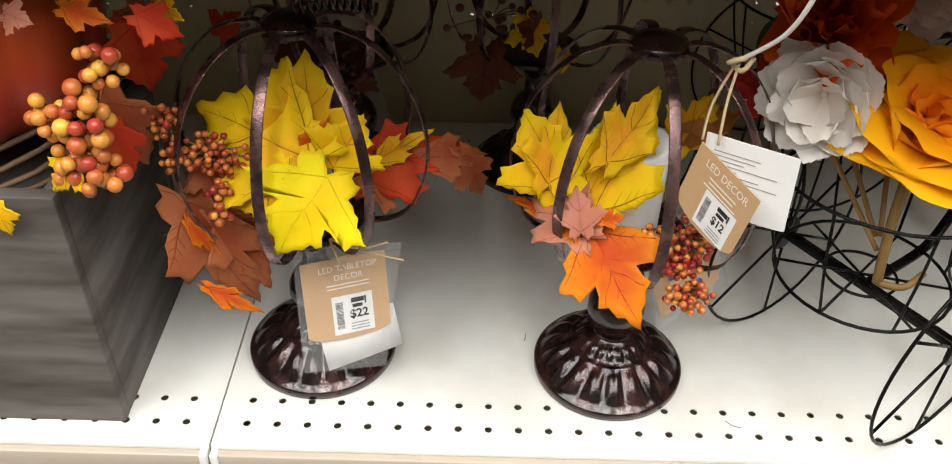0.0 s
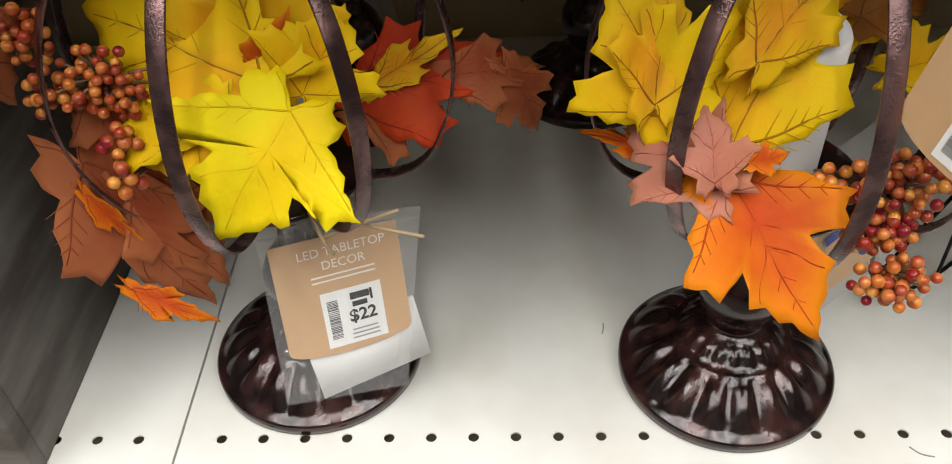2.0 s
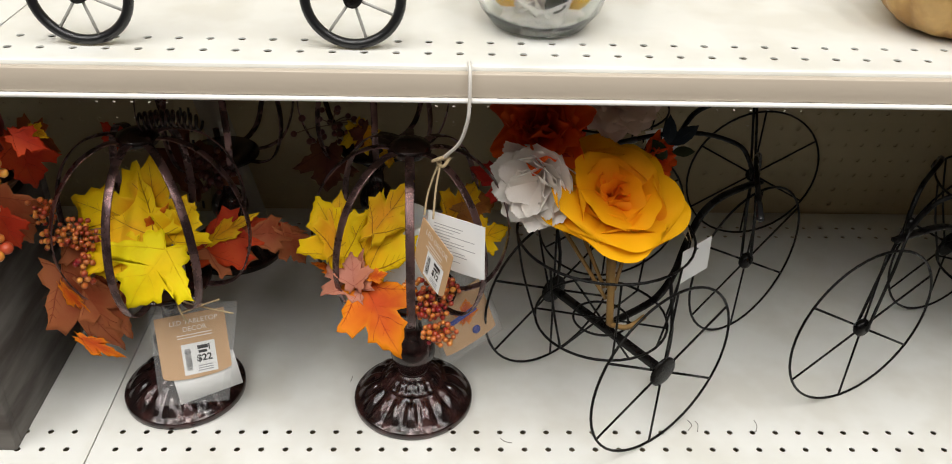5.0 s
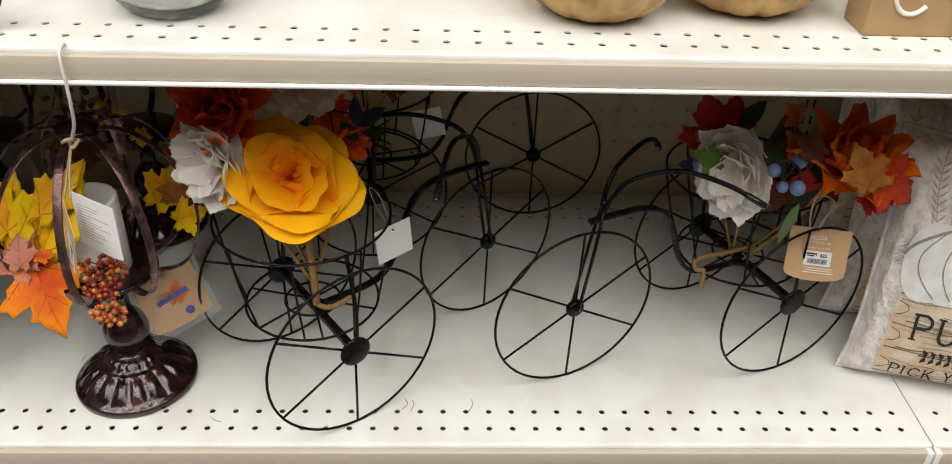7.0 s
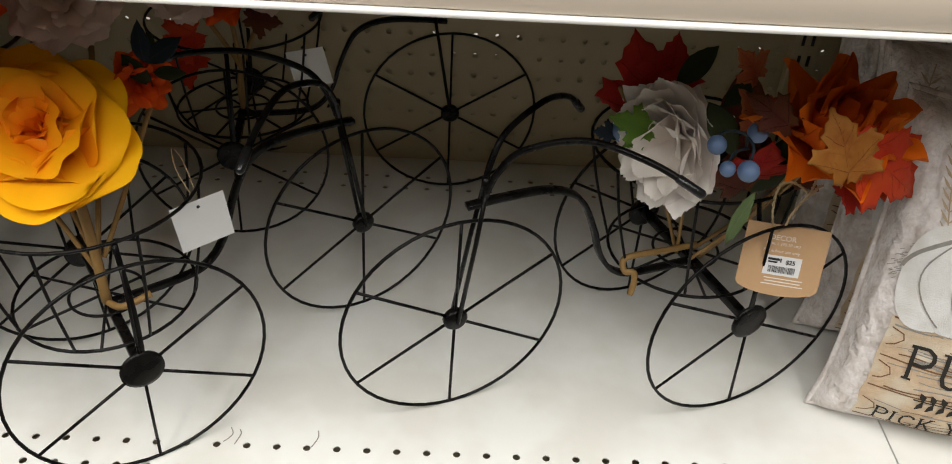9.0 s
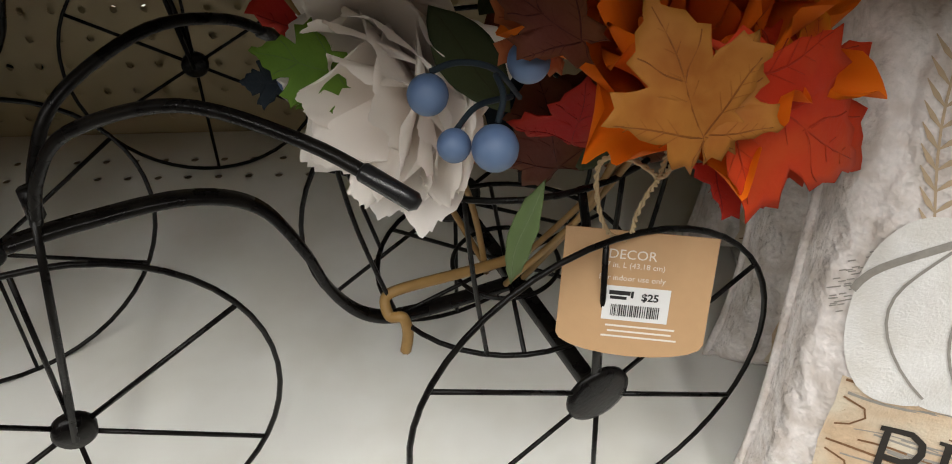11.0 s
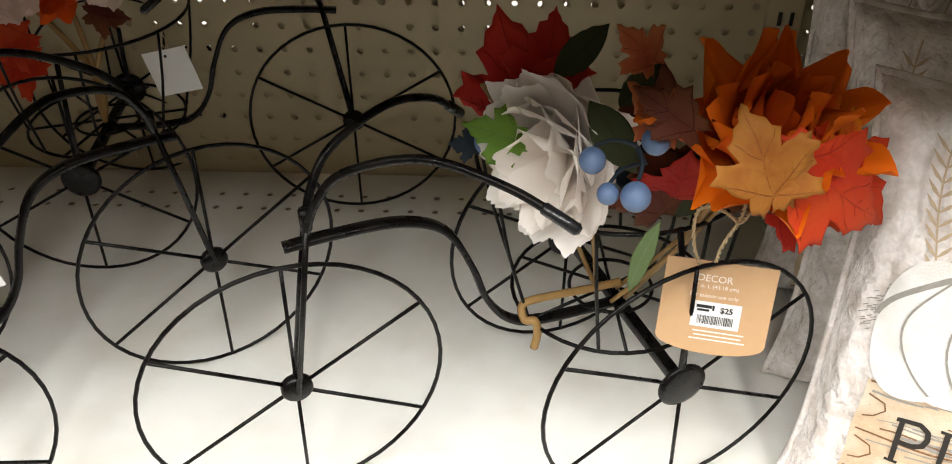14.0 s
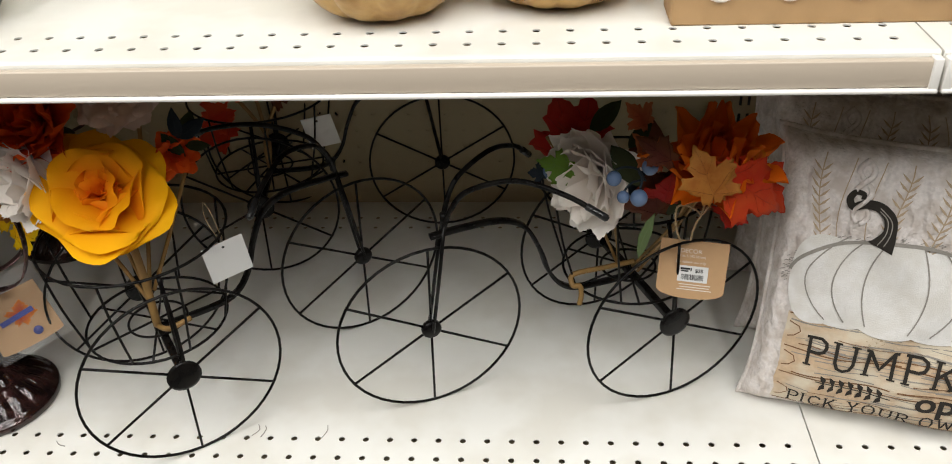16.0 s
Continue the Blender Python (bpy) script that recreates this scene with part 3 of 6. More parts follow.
# ---- wire pumpkin lanterns ----
def lantern(m, label, turn=0.0, coil=True, candle=True):
    t = thing("pumpkin_lantern", m, label, "lantern", "metal pumpkin lanterns")

    def flute(r, z, a):
        k = 0.5 + 0.5 * math.cos(18 * a)
        w = max(0.0, 1 - abs(r - 0.049) / 0.013)
        w2 = max(0.0, 1 - abs(r - 0.0275) / 0.005)
        k2 = 0.5 + 0.5 * math.cos(20 * a)
        return r, z + 0.0052 * (k ** 0.5 - 0.45) * w ** 0.5 + 0.002 * (k2 - 0.4) * w2 ** 0.6

    prof = [(0.0640, 0.0), (0.0662, 0.0015), (0.0664, 0.0075), (0.0652, 0.0092), (0.0625, 0.0102), (0.0595, 0.0130), (0.0565, 0.0165), (0.053, 0.0200), (0.049, 0.0235), (0.045, 0.0265),
            (0.041, 0.0290), (0.0375, 0.0305), (0.0362, 0.0325), (0.0350, 0.0330), (0.0325, 0.0335), (0.030, 0.036), (0.0275, 0.039), (0.025, 0.0415), (0.0225, 0.043), (0.0165, 0.0445),
            (0.0155, 0.048), (0.0185, 0.054), (0.0225, 0.062), (0.0245, 0.071), (0.0240, 0.080), (0.0205, 0.089), (0.0155, 0.096), (0.0105, 0.102), (0.0095, 0.118),
            (0.0125, 0.128), (0.0205, 0.134), (0.0235, 0.140), (0.0235, 0.146), (0.0185, 0.150), (0.001, 0.1505)]
    part("pedestal", lathe(prof, 160, flute), M_BRONZE, t, "dark bronze fluted pedestal foot", m=pose(0, 0, 0, 0, 0, 9))
    part("plate", lathe([(0.001, 0.151), (0.045, 0.151), (0.0475, 0.1525), (0.0475, 0.1555), (0.045, 0.157), (0.001, 0.157)], 40), M_BRONZE, t)
    n = 8
    for k in range(n):
        b = math.radians(turn) + 2 * math.pi * k / n
        c, s_ = math.cos(b), math.sin(b)
        rz = smooth_path([(0.014, 0.318), (0.032, 0.320), (0.060, 0.308), (0.085, 0.278), (0.0975, 0.238), (0.096, 0.202), (0.082, 0.168), (0.060, 0.1545), (0.036, 0.1535)], 5)
        p = np.stack([rz[:, 0] * c, rz[:, 0] * s_, rz[:, 1]], 1)
        part("rib", bar(p, np.tile([-s_, c, 0], (len(p), 1)), 0.0082, 0.0014), M_RIB, t)
    part("crown", lathe([(0.001, 0.313), (0.018, 0.313), (0.021, 0.316), (0.019, 0.323), (0.010, 0.327), (0.001, 0.328)], 24), M_BRONZE, t)
    if coil:
        u = np.linspace(0, 11 * 2 * math.pi, 200)
        x = np.linspace(0.004, 0.062, 200)
        r = 0.0085 - 0.002 * (u / u[-1])
        part("coil_stem", tube(np.stack([x, r * np.cos(u), 0.333 + 0.006 * np.sin(x / 0.062 * 3) + r * np.sin(u)], 1), 0.0014, 6), M_BRONZE, t, "coiled wire stem")
    if candle:
        part("candle", lathe([(0.001, 0.1572), (0.0300, 0.1572), (0.031, 0.1585), (0.031, 0.2400), (0.0298, 0.2425), (0.025, 0.2405), (0.001, 0.2385)], 40), M_CANDLE, t, "white pillar candle", m=pose(-0.010, 0.0, 0))
    return t


LAN = "dark bronze pumpkin lantern with leaves and candle"
lan_a = lantern(pose(0.077, 0.117, 0, 0, 0, 0), LAN + " and a bagged tag", 38)
lan_b = lantern(pose(0.336, 0.102, 0, 0, 0, 0), LAN + " and a folded tag", 2, False)
lan_c = lantern(pose(0.275, 0.425, 0, 0, 0, 0), "dark bronze pumpkin lantern with dark leaves, in shadow", 5, True, False)
lan_d = lantern(pose(0.075, 0.405, 0, 0, 0, 0), "dark bronze pumpkin lantern with red berries, in shadow", 20, True, False)


# ---- cloth leaves, petals and berries ----
HALF_MAPLE = [(0.0, 0.0), (-0.06, 0.05), (-0.20, 0.20), (-0.10, 0.22), (-0.08, 0.34), (0.02, 0.33), (0.10, 0.30), (0.14, 0.38), (0.20, 0.49), (0.28, 0.53), (0.40, 0.72), (0.46, 0.58), (0.56, 0.56), (0.52, 0.44), (0.50, 0.34), (0.49, 0.27), (0.58, 0.30), (0.67, 0.35), (0.71, 0.24), (0.81, 0.20), (0.85, 0.11), (1.0, 0.0)]
HALF_OVAL = [(0.0, 0.0), (0.08, 0.08), (0.2, 0.17), (0.35, 0.23), (0.5, 0.24), (0.65, 0.21), (0.8, 0.14), (0.92, 0.06), (1.0, 0.0)]
leaf_rng = random.Random(5)


def leaf_mesh(half, length, width, material, curl, cup, teeth=0.02):
    """A cloth leaf along +x with its face up: rings of its outline round an inner point, veins raised, bent and cupped."""
    g = leaf_rng
    full = [(x, y * width) for x, y in half] + [(x, -y * width) for x, y in half[-2:0:-1]]
    out = []
    for i, (x, y) in enumerate(full):
        x2, y2 = full[(i + 1) % len(full)]
        d = math.hypot(x2 - x, y2 - y)
        k = max(1, int(d / 0.055))
        for j in range(k):
            t = j / k
            off = teeth * (g.random() - 0.35) * (1 if j % 2 else -0.5) if j else g.uniform(-0.012, 0.012)
            nx, ny = (y2 - y) / (d + 1e-9), -(x2 - x) / (d + 1e-9)
            out.append((x + (x2 - x) * t - nx * off, y + (y2 - y) * t - ny * off))
    out = np.array(out)
    c = np.array([0.30, 0.0])
    rings = [0.0, 0.2, 0.42, 0.64, 0.84, 1.0]
    verts = [c]
    for r in rings[1:]:
        verts += list(c + (out - c) * r)
    verts = np.array(verts)
    n = len(out)
    faces = [(0, 1 + k, 1 + (k + 1) % n) for k in range(n)]
    for i in range(len(rings) - 2):
        a, b = 1 + i * n, 1 + (i + 1) * n
        faces += [(a + k, b + k, b + (k + 1) % n, a + (k + 1) % n) for k in range(n)]
    tips = [(1.0, 0.0), (0.40, 0.68 * width), (0.40, -0.68 * width), (-0.17, 0.20 * width), (-0.17, -0.20 * width), (0.70, 0.30 * width), (0.70, -0.30 * width)] if half is HALF_MAPLE else [(1.0, 0.0)]
    near = np.full(len(verts), 9.0)
    for k, (tx, ty) in enumerate(tips):
        root = np.array([0.42, 0.0]) if k > 4 else np.array([0.02, 0.0])
        d = np.array([tx, ty]) - root
        t = np.clip(((verts - root) @ d) / (d @ d), 0, 1)
        near = np.minimum(near, np.linalg.norm(verts - root - t[:, None] * d, axis=1) + 0.012 * t)
    vein = np.exp(-((near / 0.022) ** 2))
    rim = np.r_[0.0, np.repeat(np.array(rings[1:]) ** 3, n)]
    x, y = verts[:, 0], verts[:, 1]
    ph, ph2 = g.uniform(0, 6), g.uniform(0, 6)
    z = 0.006 * vein - curl * (x - 0.3) ** 2 * np.sign(1) + cup * np.abs(y) ** 1.6 + 0.032 * np.sin(5 * x + ph) * np.abs(y) * 2 + 0.022 * np.sin(9 * y + 4 * x + ph2)
    def lift(px, py):
        return -curl * (px - 0.3) ** 2 + cup * abs(py) ** 1.6 + 0.032 * math.sin(5 * px + ph) * abs(py) * 2 + 0.022 * math.sin(9 * py + 4 * px + ph2)

    s = Shape()
    s.add(np.stack([x, y, z], 1) * length, faces, vein=vein * 0.25, rim=rim)
    for k, (tx, ty) in enumerate(tips):
        rx = 0.42 if k > 4 else 0.02
        line = [(rx + (tx - rx) * q * 0.9, ty * q * 0.9 + 0.012 * math.sin(7 * q + k)) for q in np.linspace(0, 1, 9)]
        wide = np.linspace(0.0065 if k < 5 else 0.004, 0.0015, 9)
        dx, dy = tx - rx, ty
        dn = math.hypot(dx, dy)
        nx, ny = -dy / dn, dx / dn
        rows = []
        for (px, py), w_ in zip(line, wide):
            top = lift(px, py) + 0.0070
            rows += [(px + nx * w_, py + ny * w_, lift(px + nx * w_, py + ny * w_) + 0.003), (px, py, top), (px - nx * w_, py - ny * w_, lift(px - nx * w_, py - ny * w_) + 0.003)]
        s.add(np.array(rows) * length, [(3 * i + q, 3 * i + q + 1, 3 * i + q + 4, 3 * i + q + 3) for i in range(8) for q in range(2)], vein=np.ones(27))
        if half is HALF_MAPLE and k < 3:
            for q in (0.3, 0.48, 0.66, 0.82):
                for sg in (-1, 1):
                    ax, ay = rx + dx * q * 0.9, dy * q * 0.9 + 0.012 * math.sin(7 * q + k)
                    vx, vy = (dx * 0.75 + sg * nx * dn * 0.66) / dn, (dy * 0.75 + sg * ny * dn * 0.66) / dn
                    ln = 0.17 * (1.15 - q)
                    mx, my = -vy, vx
                    pts3 = []
                    for e, w_ in ((0.0, 0.0032), (0.5, 0.0024), (1.0, 0.0008)):
                        qx, qy = ax + vx * ln * e, ay + vy * ln * e
                        pts3 += [(qx + mx * w_, qy + my * w_, lift(qx, qy) + 0.0040), (qx - mx * w_, qy - my * w_, lift(qx, qy) + 0.0040)]
                    s.add(np.array(pts3) * length, [(0, 1, 3, 2), (2, 3, 5, 4)], vein=np.full(6, 0.45))
    return s.mesh("leaf", material)


def leaf(parent, base, tip, face, key, width=1.0, curl=0.25, cup=0.12, name="maple_leaf", half=None, label=""):
    base, tip, face = Vector(base), Vector(tip), Vector(face).normalized()
    x = (tip - base)
    length = x.length
    x.normalize()
    z = (face - x * face.dot(x)).normalized()
    y = z.cross(x)
    m = Matrix((x, y, z)).transposed().to_4x4()
    m.translation = base
    me = leaf_mesh(half or HALF_MAPLE, length, width, M_LEAF[key], curl, cup, 0.045 if half is None else 0.0)
    ob = part(name, me, None, parent, label)
    ob.matrix_basis = parent.matrix_basis.inverted() @ m
    sol = ob.modifiers.new("cloth", "SOLIDIFY")
    sol.thickness, sol.offset = 0.0003, 0
    return ob


def petal_mesh(length, width, t0, t1, cup, ruffle, material, heart, point=0.0, frill=0.0, seed=0):
    """A petal that leaves the flower's axis (z) at t0 degrees and ends at t1 degrees from it, along +x."""
    g = random.Random(seed)
    nu, nv = (27, 12) if frill > 0.02 else (15, 11)
    verts, hv = [], []
    ph = g.uniform(0, 6)
    for j in range(nv):
        v = j / (nv - 1)
        w = width * (math.sin(math.pi * min(1.0, 0.08 + 0.72 * v)) ** 0.75) * (1 - point * v ** 2)
        for i in range(nu):
            u = 2 * i / (nu - 1) - 1
            vv = v * (1 - (0.40 - 0.1 * point) * abs(u) ** 2.4) + frill * (g.uniform(-1, 1) * 0.6 + 0.7 * math.sin(6.3 * u + ph)) * v ** 8
            a0, a1 = math.radians(t0), math.radians(t1)
            k = 12
            px = pz = 0.0
            for q in range(k):
                a = a0 + (a1 - a0) * (q + 0.5) / k * vv
                px += math.sin(a) * length * vv / k
                pz += math.cos(a) * length * vv / k
            a = a0 + (a1 - a0) * vv
            lift = cup * width * u * u * (0.4 + 0.6 * v) + ruffle * length * v * v * math.sin(3.1 * u + ph) + ruffle * 0.6 * length * v ** 3 * math.sin(8 * u + 2 * ph)
            verts.append((px - math.cos(a) * lift, u * w, pz + math.sin(a) * lift))
            hv.append(min(1.0, max(0.0, heart + (1 - v) ** 1.2 * 0.9)))
    faces = [(j * nu + i, j * nu + i + 1, (j + 1) * nu + i + 1, (j + 1) * nu + i) for j in range(nv - 1) for i in range(nu - 1)]
    s = Shape()
    s.add(verts, faces, heart=np.array(hv))
    return s.mesh("petal", material)


def flower(parent, centre, facing, size, key, layers, name, label, roll=0.0, point=0.0, frill=0.0, wide=1.0):
    """A cloth flower: a heart with rings of petals. layers: count, first and last angle from the axis, length, width, cup, ruffle, heart tint."""
    m = toward(facing, (0, 0, 1), centre)
    fl = part(name, ball(0.10 * size, 10, 6), M_PETAL[key], parent, label)
    fl.matrix_basis = parent.matrix_basis.inverted() @ m @ Matrix.Diagonal((wide, 1, 1, 1)) @ pose(0, 0, 0, 0, 0, roll)
    g = random.Random(name + key)
    for li, (n, t0, t1, ln, wd, cup, ruf, heart) in enumerate(layers):
        kinds = [petal_mesh(ln * size, wd * size, t0 + g.uniform(-7, 7), t1 + g.uniform(-14, 14), cup, ruf, M_PETAL[key], heart, point, frill, seed=li * 7 + q) for q in range(3)]
        for k in range(n):
            a = 360 * (k + 0.5 * (li % 2)) / n + g.uniform(-9, 9)
            part("petal", kinds[k % 3], None, fl, m=pose(0, 0, -0.02 * size * (len(layers) - li) * 0 + 0, g.uniform(-9, 9), g.uniform(-9, 9), a))
    return fl


ROSE = [(5, 70, 104, 1.0, 0.70, -0.18, 0.04, 0.0), (4, 48, 92, 0.96, 0.74, -0.10, 0.06, 0.06), (4, 30, 76, 0.88, 0.68, 0.15, 0.07, 0.25), (4, 18, 58, 0.72, 0.58, 0.30, 0.09, 0.5), (5, 8, 46, 0.54, 0.42, 0.4, 0.12, 0.75), (5, 2, 36, 0.42, 0.30, 0.4, 0.14, 0.9), (4, 0, 24, 0.32, 0.20, 0.4, 0.12, 0.9)]
PEONY = [(8, 60, 112, 1.0, 0.62, -0.12, 0.05, 0.0), (8, 48, 96, 0.98, 0.60, -0.18, 0.05, 0.0), (7, 38, 78, 0.92, 0.58, -0.25, 0.055, 0.0), (6, 24, 60, 0.76, 0.50, -0.3, 0.05, 0.16), (5, 8, 36, 0.62, 0.40, -0.35, 0.06, 0.3)]
SHAGGY = [(4, 96, 110, 0.92, 0.50, -0.05, 0.03, 0.0), (7, 86, 50, 1.12, 0.66, 0.06, 0.03, 0.0), (7, 72, 40, 1.10, 0.62, 0.08, 0.035, 0.0), (6, 54, 30, 1.04, 0.56, 0.12, 0.04, 0.05), (5, 34, 20, 0.96, 0.46, 0.2, 0.04, 0.15)]
CUPPED = [(7, 66, 54, 1.0, 0.40, 0.26, 0.08, 0.0), (6, 50, 30, 1.04, 0.40, 0.30, 0.08, 0.12), (6, 34, 12, 1.0, 0.38, 0.34, 0.08, 0.3), (5, 18, 4, 0.84, 0.32, 0.4, 0.06, 0.55)]
DAHLIA = [(6, 58, 92, 1.0, 0.42, -0.25, 0.06, 0.0), (6, 40, 70, 0.95, 0.40, -0.3, 0.06, 0.1), (6, 24, 48, 0.86, 0.36, -0.35, 0.06, 0.3), (5, 8, 28, 0.66, 0.28, -0.35, 0.06, 0.7)]

BERRY_MESH = {}


def berries(parent, centre, spread, count, r, material, seed, name="berry", stem_to=None):
    """A sprig of round berries heaped round a place, each on a short stalk."""
    g = random.Random(seed)
    key = (round(r, 5), material.name)
    if key not in BERRY_MESH:
        BERRY_MESH[key] = ball(r, 12, 8).mesh("berry", material)
    c = np.array(centre)
    sp = np.array(spread)
    done = []
    inv = parent.matrix_basis.inverted()
    tries = 0
    while len(done) < count and tries < 4000:
        tries += 1
        d = np.array([g.gauss(0, 0.5), g.gauss(0, 0.5), g.gauss(0, 0.5)])
        if np.linalg.norm(d) > 1.15:
            continue
        p = c + d * sp
        if all(np.linalg.norm(p - q) > 1.72 * r for q in done):
            done.append(p)
            ob = part(name, BERRY_MESH[key], None, parent)
            ob.matrix_basis = inv @ Matrix.Translation(p) @ Matrix.Scale(g.uniform(0.8, 1.12), 4) @ pose(0, 0, 0, g.uniform(0, 360), g.uniform(0, 360), 0)
    s = Shape()
    root = np.array(stem_to if stem_to is not None else c + [0, 0.02, -0.01])
    for p in done[::2]:
        tube(smooth_path([root, (c + p) / 2 + [0, 0.003, 0], p], 3), 0.0007, 4, shape=s)
    tw = tagged(part("sprig", s, M_VINE, parent), kind="stuff")
    tw.matrix_basis = inv.copy()


def world_part(name, shape, material, parent, label="", smooth=True):
    """A part whose mesh is given in the world's coordinates."""
    ob = part(name, shape, material, parent, label, smooth=smooth)
    ob.matrix_basis = parent.matrix_basis.inverted()
    return ob


def card(corners, round_bottom=0.0, thick=0.0006, n=10):
    """A thin card from its corners (top left, top right, bottom right, bottom left) with an arched lower edge; gives the shape and its frame."""
    tl, tr, br, bl = (np.array(c, float) for c in corners)
    right = (tr - tl + br - bl) / 2
    w = np.linalg.norm(right)
    right /= w
    down = (bl + br - tl - tr) / 2
    down -= right * (down @ right)
    h = np.linalg.norm(down)
    down /= h
    nor = np.cross(down, right)
    mid = (tl + tr + br + bl) / 4
    pts = [(-w / 2, h / 2), (w / 2, h / 2)] + [(w / 2 * math.cos(math.pi * k / n), -h / 2 - round_bottom * math.sin(math.pi * k / n)) for k in range(n + 1)]
    s = Shape()
    k = len(pts)
    v = [(x, y, z) for z in (thick / 2, -thick / 2) for x, y in pts]
    s.add(v, [tuple(range(k))[::-1], tuple(range(k, 2 * k))] + [(i, (i + 1) % k, k + (i + 1) % k, k + i) for i in range(k)])
    m = Matrix((right, -down, nor)).transposed().to_4x4()
    m.translation = mid
    return s, m, w, h


def flat_box(x, y, w, h, z):
    s = Shape()
    return quad(s, x - w / 2, y - h / 2, x + w / 2, y + h / 2, z)


# ---- wooden box with an autumn arrangement ----
planter = thing("planter_box", pose(-0.205, 0.125, 0), "weathered grey wooden planter box standing on the shelf", "planter box")
for nm, lo, hi in (("front_board", (-0.130, -0.103, 0.0), (0.130, -0.091, 0.231)), ("back_board", (-0.130, 0.091, 0.0), (0.130, 0.103, 0.231)), ("side_board", (0.1185, -0.0908, 0.0), (0.1298, 0.0908, 0.2305)), ("side_board", (-0.1298, -0.0908, 0.0), (-0.1185, 0.0908, 0.2305)), ("bottom_board", (-0.118, -0.0905, 0.002), (0.118, 0.0905, 0.014)), ("foam_filling", (-0.118, -0.0905, 0.015), (0.118, 0.0905, 0.195))):
    part(nm, box(lo, hi, 0.0012), M_BARN, planter)
arrangement = thing("autumn_arrangement", pose(-0.205, 0.125, 0.196), "red pumpkin with berries and leaves in a wooden box", "arrangement")


def lobed(r, h, lobes, depth, seg=96):
    prof = [(max(0.002, r * math.sin(math.pi * i / 22) ** 0.85), -h * math.cos(math.pi * i / 22)) for i in range(23)]
    return lathe(prof, seg, lambda rr, z, a: (rr * (1 - depth * (1 - abs(math.sin(a * lobes / 2)) ** 0.7)), z - 0.12 * h * (1 - rr / r) ** 2 * (1 if z > 0 else -1)))


part("pumpkin", lobed(0.112, 0.085, 9, 0.10), M_PUMPKIN, arrangement, "glossy dark red pumpkin", m=pose(0.030, 0.0, 0.112))
part("pumpkin_stem", tube(smooth_path([(0, 0, 0.17), (0.005, -0.003, 0.195), (0.02, -0.01, 0.21)], 4), 0.009, 8), M_TWIG, arrangement)
for k in range(5):
    z = 0.02 + 0.009 * k
    a = np.linspace(0, 2 * math.pi, 30)[:-1]
    w = part("grapevine", tube(np.stack([(0.118 + 0.004 * k) * np.cos(a), -0.004 + (0.100 + 0.003 * k) * np.sin(a + 0.1 * k), z + 0.006 * np.sin(3 * a + k)], 1), 0.0024, 5, True), M_VINE, arrangement)

sl = Shape()
vs = []
for j in range(14):
    v = j / 13
    c = np.array([0.098, 0.452, 0.0005]) * (1 - v) + np.array([0.034, 0.466, 0.262]) * v
    for i in range(7):
        u = i / 6 - 0.5
        vs.append(c + [u * 0.040, 0.010 * math.cos(u * 3.1) - 0.002 * math.sin(9 * v + 5 * u), 0.010 * u * (1 if j else 0)])
sl.add(vs, [(j * 7 + i, j * 7 + i + 1, (j + 1) * 7 + i + 1, (j + 1) * 7 + i) for j in range(13) for i in range(6)])
tagged(part("plastic_sleeve", sl, M_SLEEVE), "milky plastic sleeve leaning at the pegboard", "sleeve")

# ---- bouquets ----
bouquet_a = thing("flower_bouquet", pose(0.538, 0.11, 0.1085), "yellow rose bouquet with white and orange flowers", "bouquet", "flower bouquets")
bouquet_b = thing("flower_bouquet", pose(1.038, 0.20, 0.1085), "white and orange flower bouquet with blue berries", "bouquet", "flower bouquets")
bouquet_c = thing("flower_bouquet", pose(0.582, 0.43, 0.1085), "pale and red flower bouquet in shadow", "bouquet", "flower bouquets")


def stem(parent, points, r=0.003, name="stem"):
    return world_part(name, tube(smooth_path(points, 5), r, 7), M_TWIG, parent)


flower(bouquet_a, (0.533, 0.100, 0.264), (0.04, -0.60, 0.80), 0.053, "rose", ROSE, "rose", "large yellow orange cloth rose", 54, 0, 0.006, 1.75)
flower(bouquet_a, (0.464, 0.112, 0.280), (-0.5, -0.82, 0.1), 0.046, "white", SHAGGY, "peony", "white cloth peony", 0, 0, 0.04)
flower(bouquet_a, (0.466, 0.150, 0.318), (-0.1, -0.75, 0.45), 0.060, "orange", CUPPED, "poppy", "orange red cloth flower", 10, 0, 0.02)
flower(bouquet_a, (0.540, 0.168, 0.342), (0.1, -0.6, 0.6), 0.046, "pinkwhite", PEONY, "peony", "pale cream cloth peony", 30, 0, 0.04)
flower(bouquet_a, (0.582, 0.160, 0.282), (0.6, -0.7, 0.2), 0.030, "orange", DAHLIA, "poppy", "small orange cloth flower", 0)
for q, b, r in (((0.541, 0.105, 0.25), (0.548, 0.098, 0.112), 0.0042), ((0.462, 0.13, 0.262), (0.542, 0.106, 0.14), 0.0022), ((0.47, 0.16, 0.30), (0.540, 0.112, 0.15), 0.0022), ((0.545, 0.18, 0.30), (0.544, 0.112, 0.15), 0.0022), ((0.588, 0.17, 0.26), (0.55, 0.108, 0.15), 0.0022)):
    stem(bouquet_a, [q, (np.array(q) * 0.45 + np.array(b) * 0.55) + [0, 0.004, 0], b], r)
stem(bouquet_a, [(0.548, 0.098, 0.112), (0.565, 0.088, 0.116), (0.585, 0.100, 0.121)], 0.003)

